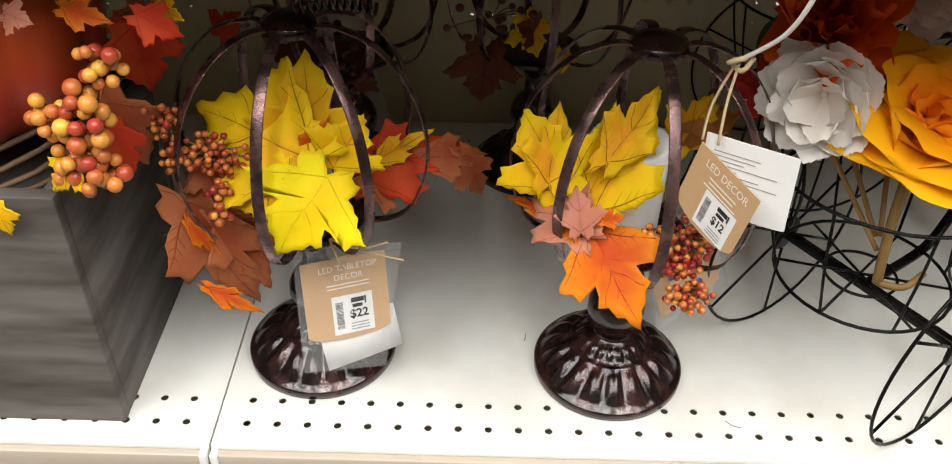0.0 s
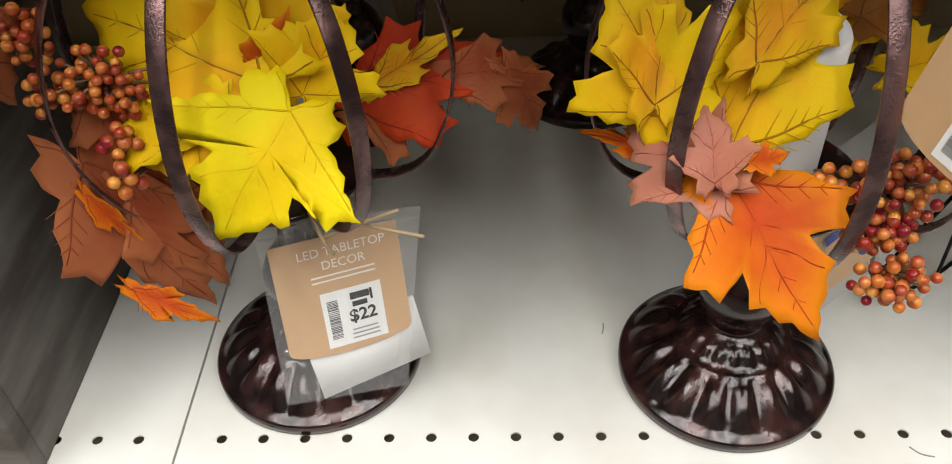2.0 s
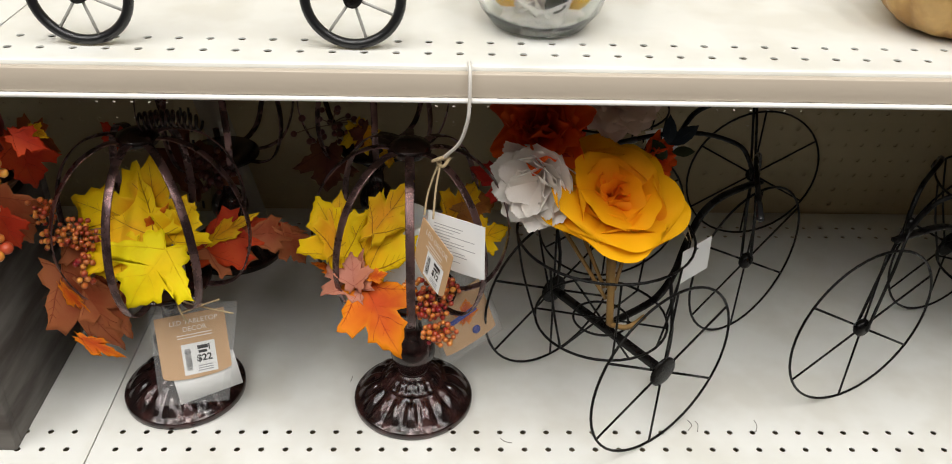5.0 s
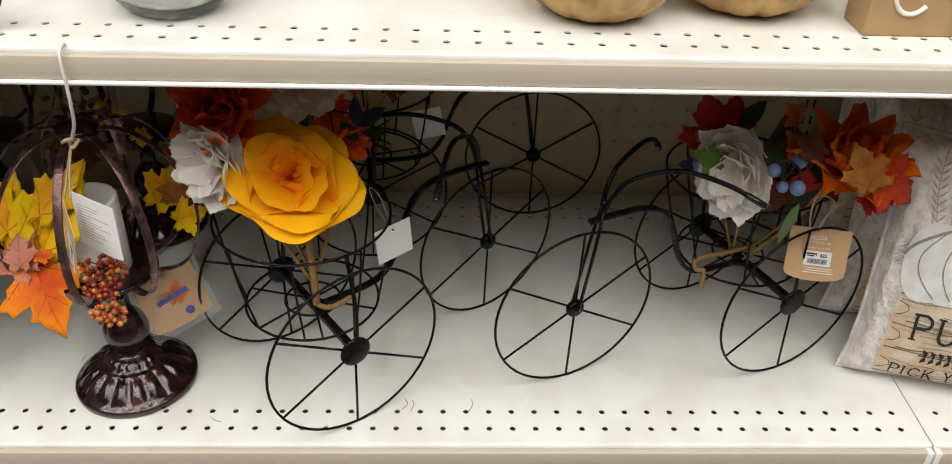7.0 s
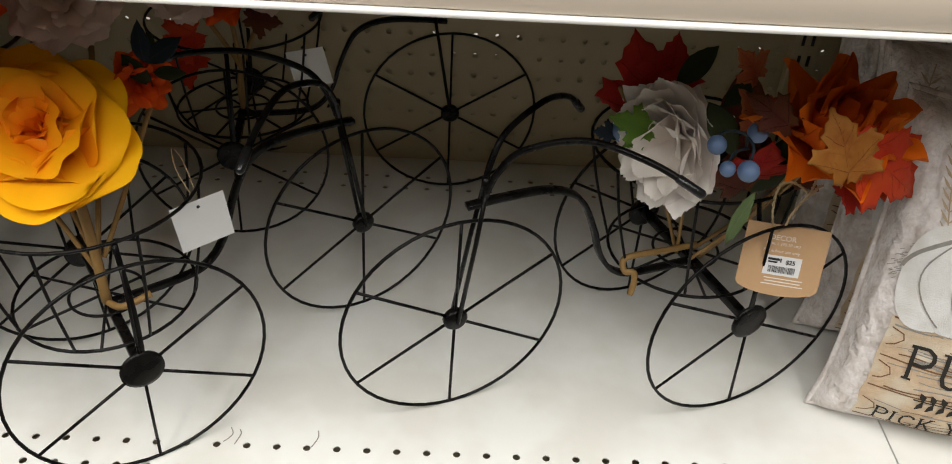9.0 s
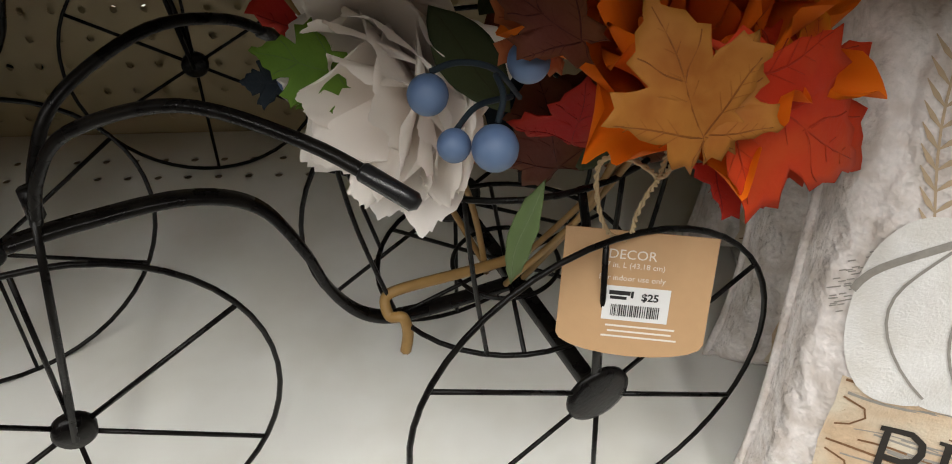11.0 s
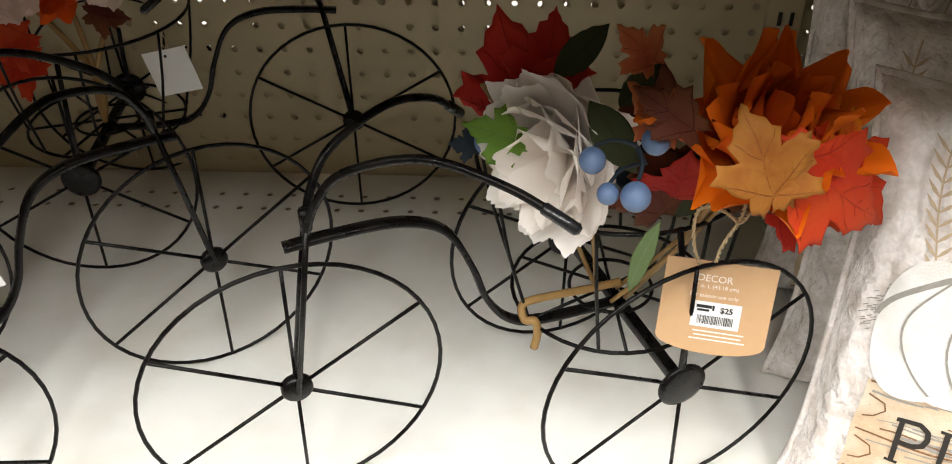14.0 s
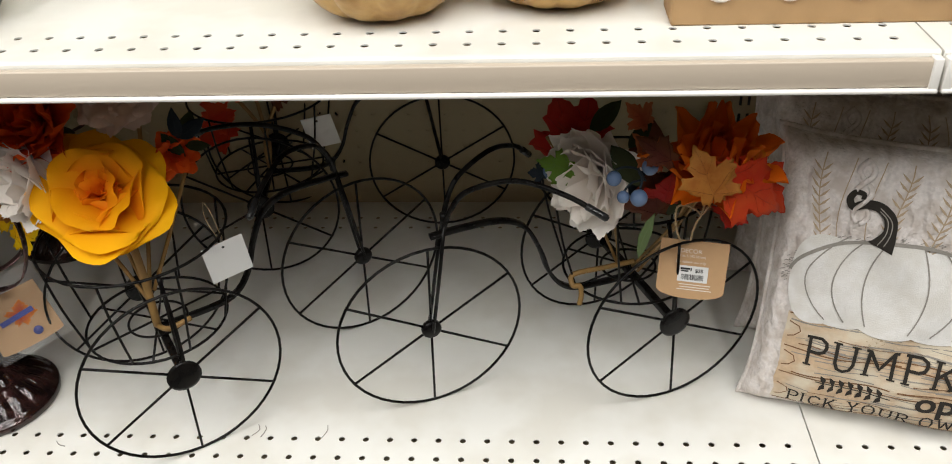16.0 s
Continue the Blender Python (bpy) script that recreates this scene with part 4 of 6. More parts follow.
flower(bouquet_b, (1.000, 0.160, 0.257), (-0.50, -0.85, 0.05), 0.058, "white", SHAGGY, "peony", "large white cloth peony", 15, 0, 0.045, 0.74)
flower(bouquet_b, (1.100, 0.132, 0.268), (0.06, -0.46, 0.85), 0.072, "tangerine", CUPPED, "dahlia", "orange red cloth dahlia", 12, 0.42)
core = part("flower_heart", ball(0.010, 14, 9), M_DARK, bouquet_b, "dark flower heart")
core.matrix_basis = bouquet_b.matrix_basis.inverted() @ Matrix.Translation((1.103, 0.124, 0.290))
for q, b in (((1.000, 0.166, 0.245), (1.03, 0.20, 0.112)), ((1.098, 0.12, 0.275), (1.045, 0.205, 0.112)), ((1.085, 0.13, 0.25), (1.05, 0.195, 0.112)), ((1.10, 0.13, 0.26), (1.04, 0.19, 0.112)), ((0.95, 0.17, 0.29), (1.03, 0.205, 0.112))):
    stem(bouquet_b, [q, (np.array(q) * 0.5 + np.array(b) * 0.5) + [0.006, 0, 0.0], b], 0.0017)
# a floral stem wound round the frame
stem(bouquet_b, [(1.046, 0.200, 0.122), (1.020, 0.190, 0.122), (0.986, 0.176, 0.124), (0.977, 0.173, 0.120), (0.979, 0.167, 0.113), (0.986, 0.165, 0.114), (0.988, 0.164, 0.104), (0.986, 0.163, 0.091)], 0.0030, "wound_stem")
for p, r in (((1.008, 0.088, 0.291), 0.0068), ((1.016, 0.078, 0.278), 0.0056), ((1.029, 0.073, 0.280), 0.0076), ((1.042, 0.110, 0.290), 0.0075), ((0.955, 0.155, 0.262), 0.010)):
    o = part("blue_berry", ball(r, 20, 14, 1.03), M_BLUE, bouquet_b)
    o.matrix_basis = bouquet_b.matrix_basis.inverted() @ Matrix.Translation(p)
for pts in (((1.009, 0.092, 0.297), (1.018, 0.096, 0.298), (1.030, 0.098, 0.294), (1.040, 0.12, 0.270)), ((1.017, 0.083, 0.281), (1.024, 0.092, 0.284), (1.036, 0.104, 0.280)), ((1.030, 0.077, 0.287), (1.032, 0.083, 0.293), (1.030, 0.093, 0.295))):
    world_part("berry_stalk", tube(smooth_path(pts, 5), 0.0011, 6), M_LEAF["navy"], bouquet_b)

flower(bouquet_c, (0.545, 0.41, 0.262), (0, -0.8, 0.4), 0.045, "pinkwhite", PEONY, "peony", "pale cloth peony", 0, 0, 0.04)
flower(bouquet_c, (0.628, 0.425, 0.272), (0.1, -0.8, 0.4), 0.045, "pinkwhite", PEONY, "peony", "pale cloth peony", 40, 0, 0.04)
flower(bouquet_c, (0.580, 0.42, 0.245), (0, -0.8, 0.3), 0.034, "orange", DAHLIA, "poppy", "small red cloth flower", 0)
for q in ((0.545, 0.42, 0.24), (0.628, 0.435, 0.25), (0.58, 0.43, 0.225)):
    stem(bouquet_c, [q, (0.585, 0.432, 0.16), (0.582, 0.43, 0.112)], 0.0026)

# leaves and berries wired on the first lantern
leaf(lan_a, (0.106, 0.058, 0.232), (0.070, 0.022, 0.186), (0.15, -0.72, 0.68), "lemon", 1.05, 0.2, 0.12)
leaf(lan_a, (0.094, 0.066, 0.240), (-0.001, 0.106, 0.260), (-0.2, -0.7, 0.6), "yellow", 0.80, 0.25, 0.12)
leaf(lan_a, (0.088, 0.084, 0.228), (0.088, 0.102, 0.306), (0, -0.9, 0.3), "gold", 0.78, 0.2, 0.12)
leaf(lan_a, (0.089, 0.074, 0.234), (0.108, 0.08, 0.268), (0.2, -0.9, 0.3), "orange", 0.5, 0.2, 0.12)
leaf(lan_a, (0.108, 0.072, 0.228), (0.131, 0.084, 0.266), (0.2, -0.8, 0.3), "yellow", 1.0, 0.3, 0.12)
leaf(lan_a, (0.076, 0.060, 0.230), (0.031, 0.056, 0.202), (-0.1, -0.7, 0.6), "yellow", 0.95, 0.25, 0.12)
leaf(lan_a, (0.097, 0.06, 0.224), (0.091, 0.065, 0.24), (0.0, -0.8, 0.5), "pink", 0.8, 0.25, 0.12)
leaf(lan_a, (0.118, 0.12, 0.189), (0.204, 0.14, 0.214), (0.1, -0.7, 0.6), "red", 0.55, 0.5, 0.3)
leaf(lan_a, (0.123, 0.12, 0.192), (0.176, 0.13, 0.171), (0.1, -0.7, 0.6), "rust", 0.7, 0.4, 0.12)
leaf(lan_a, (0.166, 0.13, 0.2), (0.228, 0.147, 0.197), (0.1, -0.75, 0.5), "rust", 0.45, 0.6, 0.3)
leaf(lan_a, (0.2, 0.14, 0.199), (0.224, 0.147, 0.148), (0.2, -0.75, 0.5), "rust", 0.5, 0.4, 0.3)
leaf(lan_a, (0.13, 0.122, 0.2), (0.178, 0.135, 0.227), (0.1, -0.7, 0.6), "gold", 0.3, 0.3, 0.12)
leaf(lan_a, (-0.004, 0.068, 0.196), (0.042, 0.056, 0.098), (-0.1, -0.75, 0.6), "rust", 0.55, 0.35, 0.25)
leaf(lan_a, (0.02, 0.072, 0.187), (0.053, 0.062, 0.113), (0.1, -0.75, 0.6), "rust", 0.5, 0.3, 0.25)
leaf(lan_a, (-0.003, 0.062, 0.182), (0.02, 0.056, 0.148), (-0.3, -0.75, 0.5), "orange", 0.28, 0.3, 0.12)
leaf(lan_a, (0.003, 0.058, 0.122), (0.047, 0.05, 0.101), (0, -0.75, 0.6), "orange", 0.28, 0.3, 0.12)
leaf(lan_a, (0.01, 0.075, 0.229), (0.026, 0.07, 0.194), (-0.1, -0.75, 0.6), "rust", 0.8, 0.3, 0.12)
berries(lan_a, (-0.014, 0.082, 0.256), (0.0117, 0.0093, 0.0173), 30, 0.0027, M_BERRY, 11, "berry")
berries(lan_a, (0.022, 0.065, 0.241), (0.0251, 0.0118, 0.0147), 72, 0.0027, M_BERRY, 12, "berry")
berries(lan_a, (-0.010, 0.070, 0.230), (0.0071, 0.0057, 0.0116), 10, 0.0027, M_BERRY, 13, "berry")
berries(lan_a, (0.031, 0.052, 0.221), (0.0098, 0.0071, 0.0089), 9, 0.003, M_BERRY, 14, "berry")
berries(lan_a, (0.031, 0.045, 0.205), (0.0091, 0.0058, 0.0072), 8, 0.003, M_BERRY, 15, "berry")
# leaves and berries wired on the second lantern
leaf(lan_b, (0.292, 0.036, 0.209), (0.331, -0.018, 0.162), (0.1, -0.7, 0.65), "orange", 0.72, 0.25, 0.2)
leaf(lan_b, (0.294, 0.062, 0.212), (0.312, 0.090, 0.281), (0.1, -0.85, 0.4), "yellow", 0.45, 0.2, 0.12)
leaf(lan_b, (0.302, 0.055, 0.25), (0.341, 0.085, 0.296), (0.1, -0.9, 0.4), "gold", 0.5, 0.35, 0.12)
leaf(lan_b, (0.296, 0.050, 0.209), (0.339, 0.085, 0.293), (-0.1, -0.9, 0.4), "yellow", 0.50, 0.2, 0.12)
leaf(lan_b, (0.275, 0.057, 0.222), (0.243, 0.090, 0.272), (-0.2, -0.85, 0.35), "yellow", 0.85, 0.2, 0.12)
leaf(lan_b, (0.264, 0.06, 0.227), (0.27, 0.09, 0.28), (0, -0.9, 0.35), "gold", 0.55, 0.2, 0.12)
leaf(lan_b, (0.278, 0.064, 0.228), (0.29, 0.09, 0.255), (0.1, -0.85, 0.35), "brown", 0.7, 0.2, 0.12)
leaf(lan_b, (0.29, 0.028, 0.208), (0.251, 0.075, 0.216), (0.1, -0.75, 0.5), "pink", 0.7, 0.4, 0.3)
leaf(lan_b, (0.286, 0.025, 0.212), (0.282, 0.045, 0.239), (0.1, -0.85, 0.5), "pink", 0.8, 0.3, 0.3)
leaf(lan_b, (0.275, 0.06, 0.2), (0.232, 0.092, 0.197), (0.1, -0.65, 0.7), "orange", 0.22, 0.3, 0.12)
leaf(lan_b, (0.3, 0.03, 0.219), (0.318, 0.035, 0.221), (0.1, -0.75, 0.5), "orange", 0.6, 0.2, 0.12)
leaf(lan_b, (0.374, 0.16, 0.2), (0.407, 0.17, 0.247), (0.1, -0.85, 0.35), "gold", 0.7, 0.2, 0.12)
leaf(lan_b, (0.399, 0.14, 0.191), (0.438, 0.13, 0.213), (0.1, -0.75, 0.5), "yellow", 0.7, 0.2, 0.12)
leaf(lan_b, (0.385, 0.16, 0.213), (0.428, 0.17, 0.227), (0.1, -0.75, 0.5), "brown", 0.8, 0.2, 0.12)
berries(lan_b, (0.363, 0.030, 0.204), (0.0200, 0.0128, 0.0160), 70, 0.0028, M_BERRY, 21, "berry")
berries(lan_b, (0.357, 0.020, 0.188), (0.0140, 0.0073, 0.0092), 36, 0.0028, M_BERRY, 22, "berry")
berries(lan_b, (0.365, 0.010, 0.168), (0.0174, 0.0094, 0.0118), 40, 0.0029, M_BERRY, 23, "berry")
berries(lan_b, (0.338, 0.035, 0.205), (0.0081, 0.0052, 0.0065), 9, 0.0028, M_BERRY, 24, "berry")
# dark sprays on the lanterns behind
leaf(lan_c, (0.274, 0.36, 0.202), (0.249, 0.35, 0.215), (0, -0.9, 0.3), "dark", 1.0, 0.25, 0.12)
leaf(lan_c, (0.257, 0.36, 0.219), (0.272, 0.35, 0.18), (0, -0.9, 0.3), "gold", 0.9, 0.25, 0.12)
leaf(lan_c, (0.219, 0.36, 0.184), (0.215, 0.36, 0.117), (0, -0.9, 0.2), "dark", 0.9, 0.25, 0.12)
leaf(lan_c, (0.297, 0.36, 0.185), (0.298, 0.35, 0.163), (0, -0.9, 0.3), "gold", 0.9, 0.25, 0.12)
berries(lan_c, (0.225, 0.36, 0.219), (0.0454, 0.0323, 0.0403), 22, 0.0042, M_BERRYD, 31, "berry")
leaf(lan_d, (-0.047, 0.35, 0.194), (-0.023, 0.35, 0.22), (0, -0.9, 0.3), "red", 1.0, 0.25, 0.12)
leaf(lan_d, (0.013, 0.36, 0.157), (0.091, 0.35, 0.178), (0, -0.9, 0.3), "dark", 0.9, 0.25, 0.12)
leaf(lan_d, (0.068, 0.36, 0.137), (0.098, 0.35, 0.186), (0, -0.9, 0.3), "dark", 0.9, 0.25, 0.12)
berries(lan_d, (0.074, 0.33, 0.168), (0.0298, 0.0239, 0.0323), 46, 0.0042, M_BERRYD, 32, "berry")
# autumn arrangement in the wooden box
leaf(arrangement, (-0.048, 0.07, 0.278), (-0.028, 0.08, 0.217), (0.3, -0.8, 0.4), "rust", 0.8, 0.3, 0.12)
leaf(arrangement, (-0.042, 0.06, 0.265), (-0.031, 0.06, 0.225), (0.3, -0.8, 0.4), "red", 0.7, 0.3, 0.12)
leaf(arrangement, (-0.027, 0.1, 0.323), (-0.022, 0.1, 0.267), (0.3, -0.8, 0.4), "red", 0.8, 0.3, 0.12)
leaf(arrangement, (-0.026, 0.13, 0.323), (-0.043, 0.13, 0.275), (0.3, -0.8, 0.4), "rust", 0.8, 0.3, 0.12)
leaf(arrangement, (-0.044, 0.012, 0.269), (-0.066, 0.005, 0.248), (0, -0.8, 0.5), "yellow", 0.7, 0.3, 0.12)
leaf(arrangement, (-0.11, 0.012, 0.231), (-0.104, 0.008, 0.207), (0, -0.8, 0.5), "yellow", 0.8, 0.3, 0.12)
leaf(arrangement, (-0.072, 0.03, 0.362), (-0.053, 0.02, 0.36), (0, -0.8, 0.5), "pink", 0.8, 0.3, 0.12)
leaf(arrangement, (-0.042, 0.04, 0.361), (-0.01, 0.03, 0.358), (0, -0.8, 0.5), "orange", 0.5, 0.3, 0.12)
leaf(arrangement, (0.006, 0.03, 0.363), (0.033, 0.03, 0.349), (0, -0.8, 0.5), "red", 0.7, 0.3, 0.12)
leaf(arrangement, (0.012, 0.05, 0.36), (0.03, 0.04, 0.356), (0, -0.8, 0.5), "gold", 0.6, 0.3, 0.12)
berries(arrangement, (-0.017, 0.02, 0.335), (0.0121, 0.0097, 0.0129), 14, 0.0048, M_BERRYG, 41, "berry")
berries(arrangement, (-0.057, 0.02, 0.299), (0.0145, 0.0102, 0.0128), 12, 0.0048, M_BERRYG, 42, "berry")
berries(arrangement, (-0.033, 0.012, 0.297), (0.0150, 0.0120, 0.0233), 28, 0.0054, M_BERRYG, 43, "berry")
berries(arrangement, (-0.037, 0.012, 0.265), (0.0214, 0.0137, 0.0171), 28, 0.0054, M_BERRYG, 44, "berry")
# leaves of the second bouquet
leaf(bouquet_b, (1.09, 0.056, 0.292), (1.071, 0.066, 0.334), (0.0, -0.85, 0.4), "brown", 0.78, 0.3, 0.15)
leaf(bouquet_b, (1.089, 0.058, 0.292), (1.106, 0.07, 0.32), (0.1, -0.85, 0.4), "brown", 0.8, 0.3, 0.15)
leaf(bouquet_b, (1.099, 0.07, 0.302), (1.163, 0.085, 0.257), (0.2, -0.85, 0.4), "red", 0.6, 0.3, 0.12)
leaf(bouquet_b, (1.103, 0.085, 0.264), (1.133, 0.085, 0.244), (0.1, -0.8, 0.5), "crimson", 0.6, 0.3, 0.12)
leaf(bouquet_b, (1.133, 0.1, 0.281), (1.14, 0.11, 0.311), (0.3, -0.8, 0.4), "orange", 0.6, 0.3, 0.12)
leaf(bouquet_b, (1.059, 0.1, 0.302), (1.027, 0.11, 0.321), (-0.1, -0.8, 0.4), "dark", 0.6, 0.3, 0.12)
leaf(bouquet_b, (0.978, 0.17, 0.263), (0.957, 0.18, 0.333), (-0.2, -0.9, 0.3), "crimson", 0.75, 0.2, 0.12)
leaf(bouquet_b, (0.983, 0.17, 0.281), (0.991, 0.18, 0.333), (0, -0.9, 0.3), "crimson", 0.75, 0.2, 0.12)
leaf(bouquet_b, (0.972, 0.138, 0.272), (0.94, 0.138, 0.282), (-0.2, -0.8, 0.5), "green", 0.72, 0.3, 0.12)
leaf(bouquet_b, (0.97, 0.145, 0.265), (0.953, 0.14, 0.255), (-0.2, -0.8, 0.5), "green", 0.7, 0.3, 0.12)
leaf(bouquet_b, (1.048, 0.1, 0.247), (1.032, 0.095, 0.196), (-0.4, -0.8, 0.4), "sage", 0.42, 0.3, 0.1, "oval_leaf", HALF_OVAL)
leaf(bouquet_b, (0.99, 0.16, 0.3), (1.02, 0.17, 0.328), (0, -0.8, 0.4), "olive", 0.9, 0.3, 0.1, "oval_leaf", HALF_OVAL)
leaf(bouquet_b, (1.008, 0.13, 0.302), (1.038, 0.12, 0.261), (0, -0.8, 0.4), "olive", 0.9, 0.3, 0.1, "oval_leaf", HALF_OVAL)
leaf(bouquet_b, (1.04, 0.13, 0.323), (1.02, 0.12, 0.347), (0, -0.8, 0.4), "rust", 0.7, 0.3, 0.12)
leaf(bouquet_b, (1.056, 0.13, 0.282), (1.029, 0.12, 0.316), (0, -0.8, 0.4), "rust", 0.6, 0.3, 0.12)
leaf(bouquet_b, (1.026, 0.15, 0.288), (1.046, 0.15, 0.314), (0, -0.8, 0.4), "olive", 0.9, 0.3, 0.1, "oval_leaf", HALF_OVAL)
leaf(bouquet_b, (0.948, 0.15, 0.261), (0.931, 0.15, 0.262), (-0.2, -0.8, 0.4), "navy", 0.9, 0.3, 0.12)
leaf(bouquet_b, (1.122, 0.1, 0.292), (1.172, 0.1, 0.245), (0.3, -0.8, 0.4), "red", 0.6, 0.3, 0.12)
for base, tip, key, half in (((1.062, 0.165, 0.205), (1.050, 0.150, 0.262), "dark", None), ((1.072, 0.170, 0.200), (1.082, 0.150, 0.258), "olive", HALF_OVAL), ((1.058, 0.172, 0.212), (1.030, 0.160, 0.268), "navy", HALF_OVAL), ((1.066, 0.160, 0.222), (1.068, 0.138, 0.262), "crimson", None), ((1.080, 0.168, 0.215), (1.106, 0.160, 0.262), "dark", None), ((1.050, 0.176, 0.240), (1.046, 0.166, 0.310), "dark", HALF_OVAL)):
    leaf(bouquet_b, base, tip, (0, -0.85, 0.4), key, 0.9 if half is None else 1.1, 0.3, 0.12, "maple_leaf" if half is None else "oval_leaf", half)
# leaves of the first bouquet
leaf(bouquet_a, (0.596, 0.15, 0.301), (0.594, 0.15, 0.333), (0, -0.8, 0.4), "navy", 0.9, 0.3, 0.1, "oval_leaf", HALF_OVAL)
leaf(bouquet_a, (0.596, 0.15, 0.301), (0.624, 0.15, 0.323), (0, -0.8, 0.4), "navy", 0.9, 0.3, 0.1, "oval_leaf", HALF_OVAL)
leaf(bouquet_a, (0.6, 0.15, 0.294), (0.625, 0.15, 0.294), (0, -0.8, 0.4), "olive", 0.9, 0.3, 0.1, "oval_leaf", HALF_OVAL)
leaf(bouquet_a, (0.589, 0.15, 0.297), (0.565, 0.15, 0.284), (0, -0.8, 0.4), "navy", 0.9, 0.3, 0.1, "oval_leaf", HALF_OVAL)
leaf(bouquet_a, (0.579, 0.15, 0.307), (0.598, 0.15, 0.281), (0, -0.8, 0.4), "olive", 0.9, 0.3, 0.1, "oval_leaf", HALF_OVAL)
leaf(bouquet_a, (0.51, 0.11, 0.287), (0.419, 0.13, 0.268), (0, -0.8, 0.4), "crimson", 0.5, 0.3, 0.12)
leaf(bouquet_a, (0.446, 0.13, 0.265), (0.393, 0.15, 0.273), (0, -0.8, 0.4), "crimson", 0.7, 0.3, 0.12)
# leaves of the bouquet at the pegboard
leaf(bouquet_c, (0.551, 0.4, 0.188), (0.502, 0.4, 0.167), (0, -0.9, 0.3), "red", 0.8, 0.25, 0.12)
leaf(bouquet_c, (0.551, 0.4, 0.213), (0.508, 0.4, 0.186), (0, -0.9, 0.3), "red", 0.8, 0.25, 0.12)
leaf(bouquet_c, (0.514, 0.38, 0.221), (0.497, 0.36, 0.179), (0, -0.9, 0.3), "olive", 0.9, 0.3, 0.1, "oval_leaf", HALF_OVAL)
leaf(bouquet_c, (0.605, 0.41, 0.228), (0.64, 0.41, 0.223), (0, -0.9, 0.3), "dark", 0.8, 0.25, 0.12)


# lint and scuffs left on the deck
for k, pts in enumerate((((0.640, 0.052, 0), (0.646, 0.060, 0), (0.643, 0.068, 0)), ((0.650, 0.050, 0), (0.653, 0.061, 0), (0.651, 0.066, 0)), ((0.432, 0.040, 0), (0.437, 0.035, 0), (0.444, 0.033, 0)), ((0.715, 0.050, 0), (0.719, 0.060, 0), (0.718, 0.068, 0)), ((0.262, 0.130, 0), (0.263, 0.134, 0), (0.2635, 0.139, 0)))):
    tagged(part("lint", tube(smooth_path([(x, y, 0.0005) for x, y, z in pts], 4), 0.00045, 5), M_PGREY), "dark grey lint lying on the white shelf", "lint", "bits of lint")

# ---- tags, bags and cords ----
def bars(parent, x, y, w, rows, pitch, hgt, material, z, seed=1, fill=(0.6, 1.0), center=True):
    """Rows of fine print, too small to read, as plain bars."""
    g = random.Random(seed)
    s = Shape()
    for k in range(rows):
        ww = w * g.uniform(*fill)
        x0 = x if center else x - w / 2 + ww / 2
        quad(s, x0 - ww / 2, y - k * pitch - hgt / 2, x0 + ww / 2, y - k * pitch + hgt / 2, z)
    return part("fine_print", s, material, parent, smooth=False)


def sticker(parent, x, y, w, h, price, z, code_below=False):
    st = part("price_sticker", flat_box(x, y, w, h, z), M_WHITE, parent, "white price sticker", smooth=False)
    g = random.Random(3)
    s = Shape()
    if code_below:
        cx, cy, cw, ch = x, y - h * 0.20, w * 0.74, h * 0.34
        t = 0.0
        while t < 1:
            b = g.uniform(0.008, 0.03)
            quad(s, cx - cw / 2 + t * cw, cy - ch / 2, cx - cw / 2 + min(1, t + b) * cw, cy + ch / 2, z + 0.0003)
            t += b + g.uniform(0.01, 0.03)
        lx, ly, px, py = x - w * 0.25, y + h * 0.24, x + w * 0.20, y + h * 0.22
    else:
        cx, cy, cw, ch = x - w * 0.33, y, w * 0.18, h * 0.70
        t = 0.0
        while t < 1:
            b = g.uniform(0.008, 0.03)
            quad(s, cx - cw / 2, cy - ch / 2 + t * ch, cx + cw / 2, cy - ch / 2 + min(1, t + b) * ch, z + 0.0003)
            t += b + g.uniform(0.01, 0.03)
        lx, ly, px, py = x + w * 0.14, y + h * 0.27, x + w * 0.14, y - h * 0.02
    tagged(part("bar_code", s, M_INK, st, smooth=False), kind="stuff")
    lg = Shape()
    quad(lg, lx - w * 0.17, ly + h * 0.01, lx + w * 0.15, ly + h * 0.13, z + 0.0003)
    quad(lg, lx - w * 0.15, ly - h * 0.12, lx + w * 0.10, ly - h * 0.03, z + 0.0003)
    quad(lg, lx + w * 0.16, ly - h * 0.06, lx + w * 0.20, ly + h * 0.14, z + 0.0003)
    part("logo_shape", lg, M_INK, st, smooth=False)
    lettering("$" + price, h * 0.30, M_INK, st, pose(px, py, z + 0.0003), bold=h * 0.008)
    if not code_below:
        bars(st, x + w * 0.14, y - h * 0.26, w * 0.5, 3, h * 0.075, h * 0.03, M_GREYINK, z + 0.0003, 5)
    return st


# bagged tag on the first lantern
tag_a = thing("hang_tag", Matrix.Identity(4), "kraft tag in a clear plastic bag", "tag", "hang tags")
s, m, w, h = card(((0.074, 0.072, 0.134), (0.139, 0.098, 0.133), (0.144, 0.079, 0.070), (0.080, 0.050, 0.076)), 0.007)
tag_a.matrix_basis = m
part("tag_card", s, M_KRAFT, tag_a, smooth=False)
lettering("LED TABLETOP", 0.0072, M_INKW, tag_a, pose(0.003, 0.0235, 0.0006))
lettering("DECOR", 0.0072, M_INKW, tag_a, pose(0.003, 0.0155, 0.0006))
bars(tag_a, 0.002, 0.0095, 0.036, 2, 0.003, 0.001, M_INKW, 0.0006, 2)
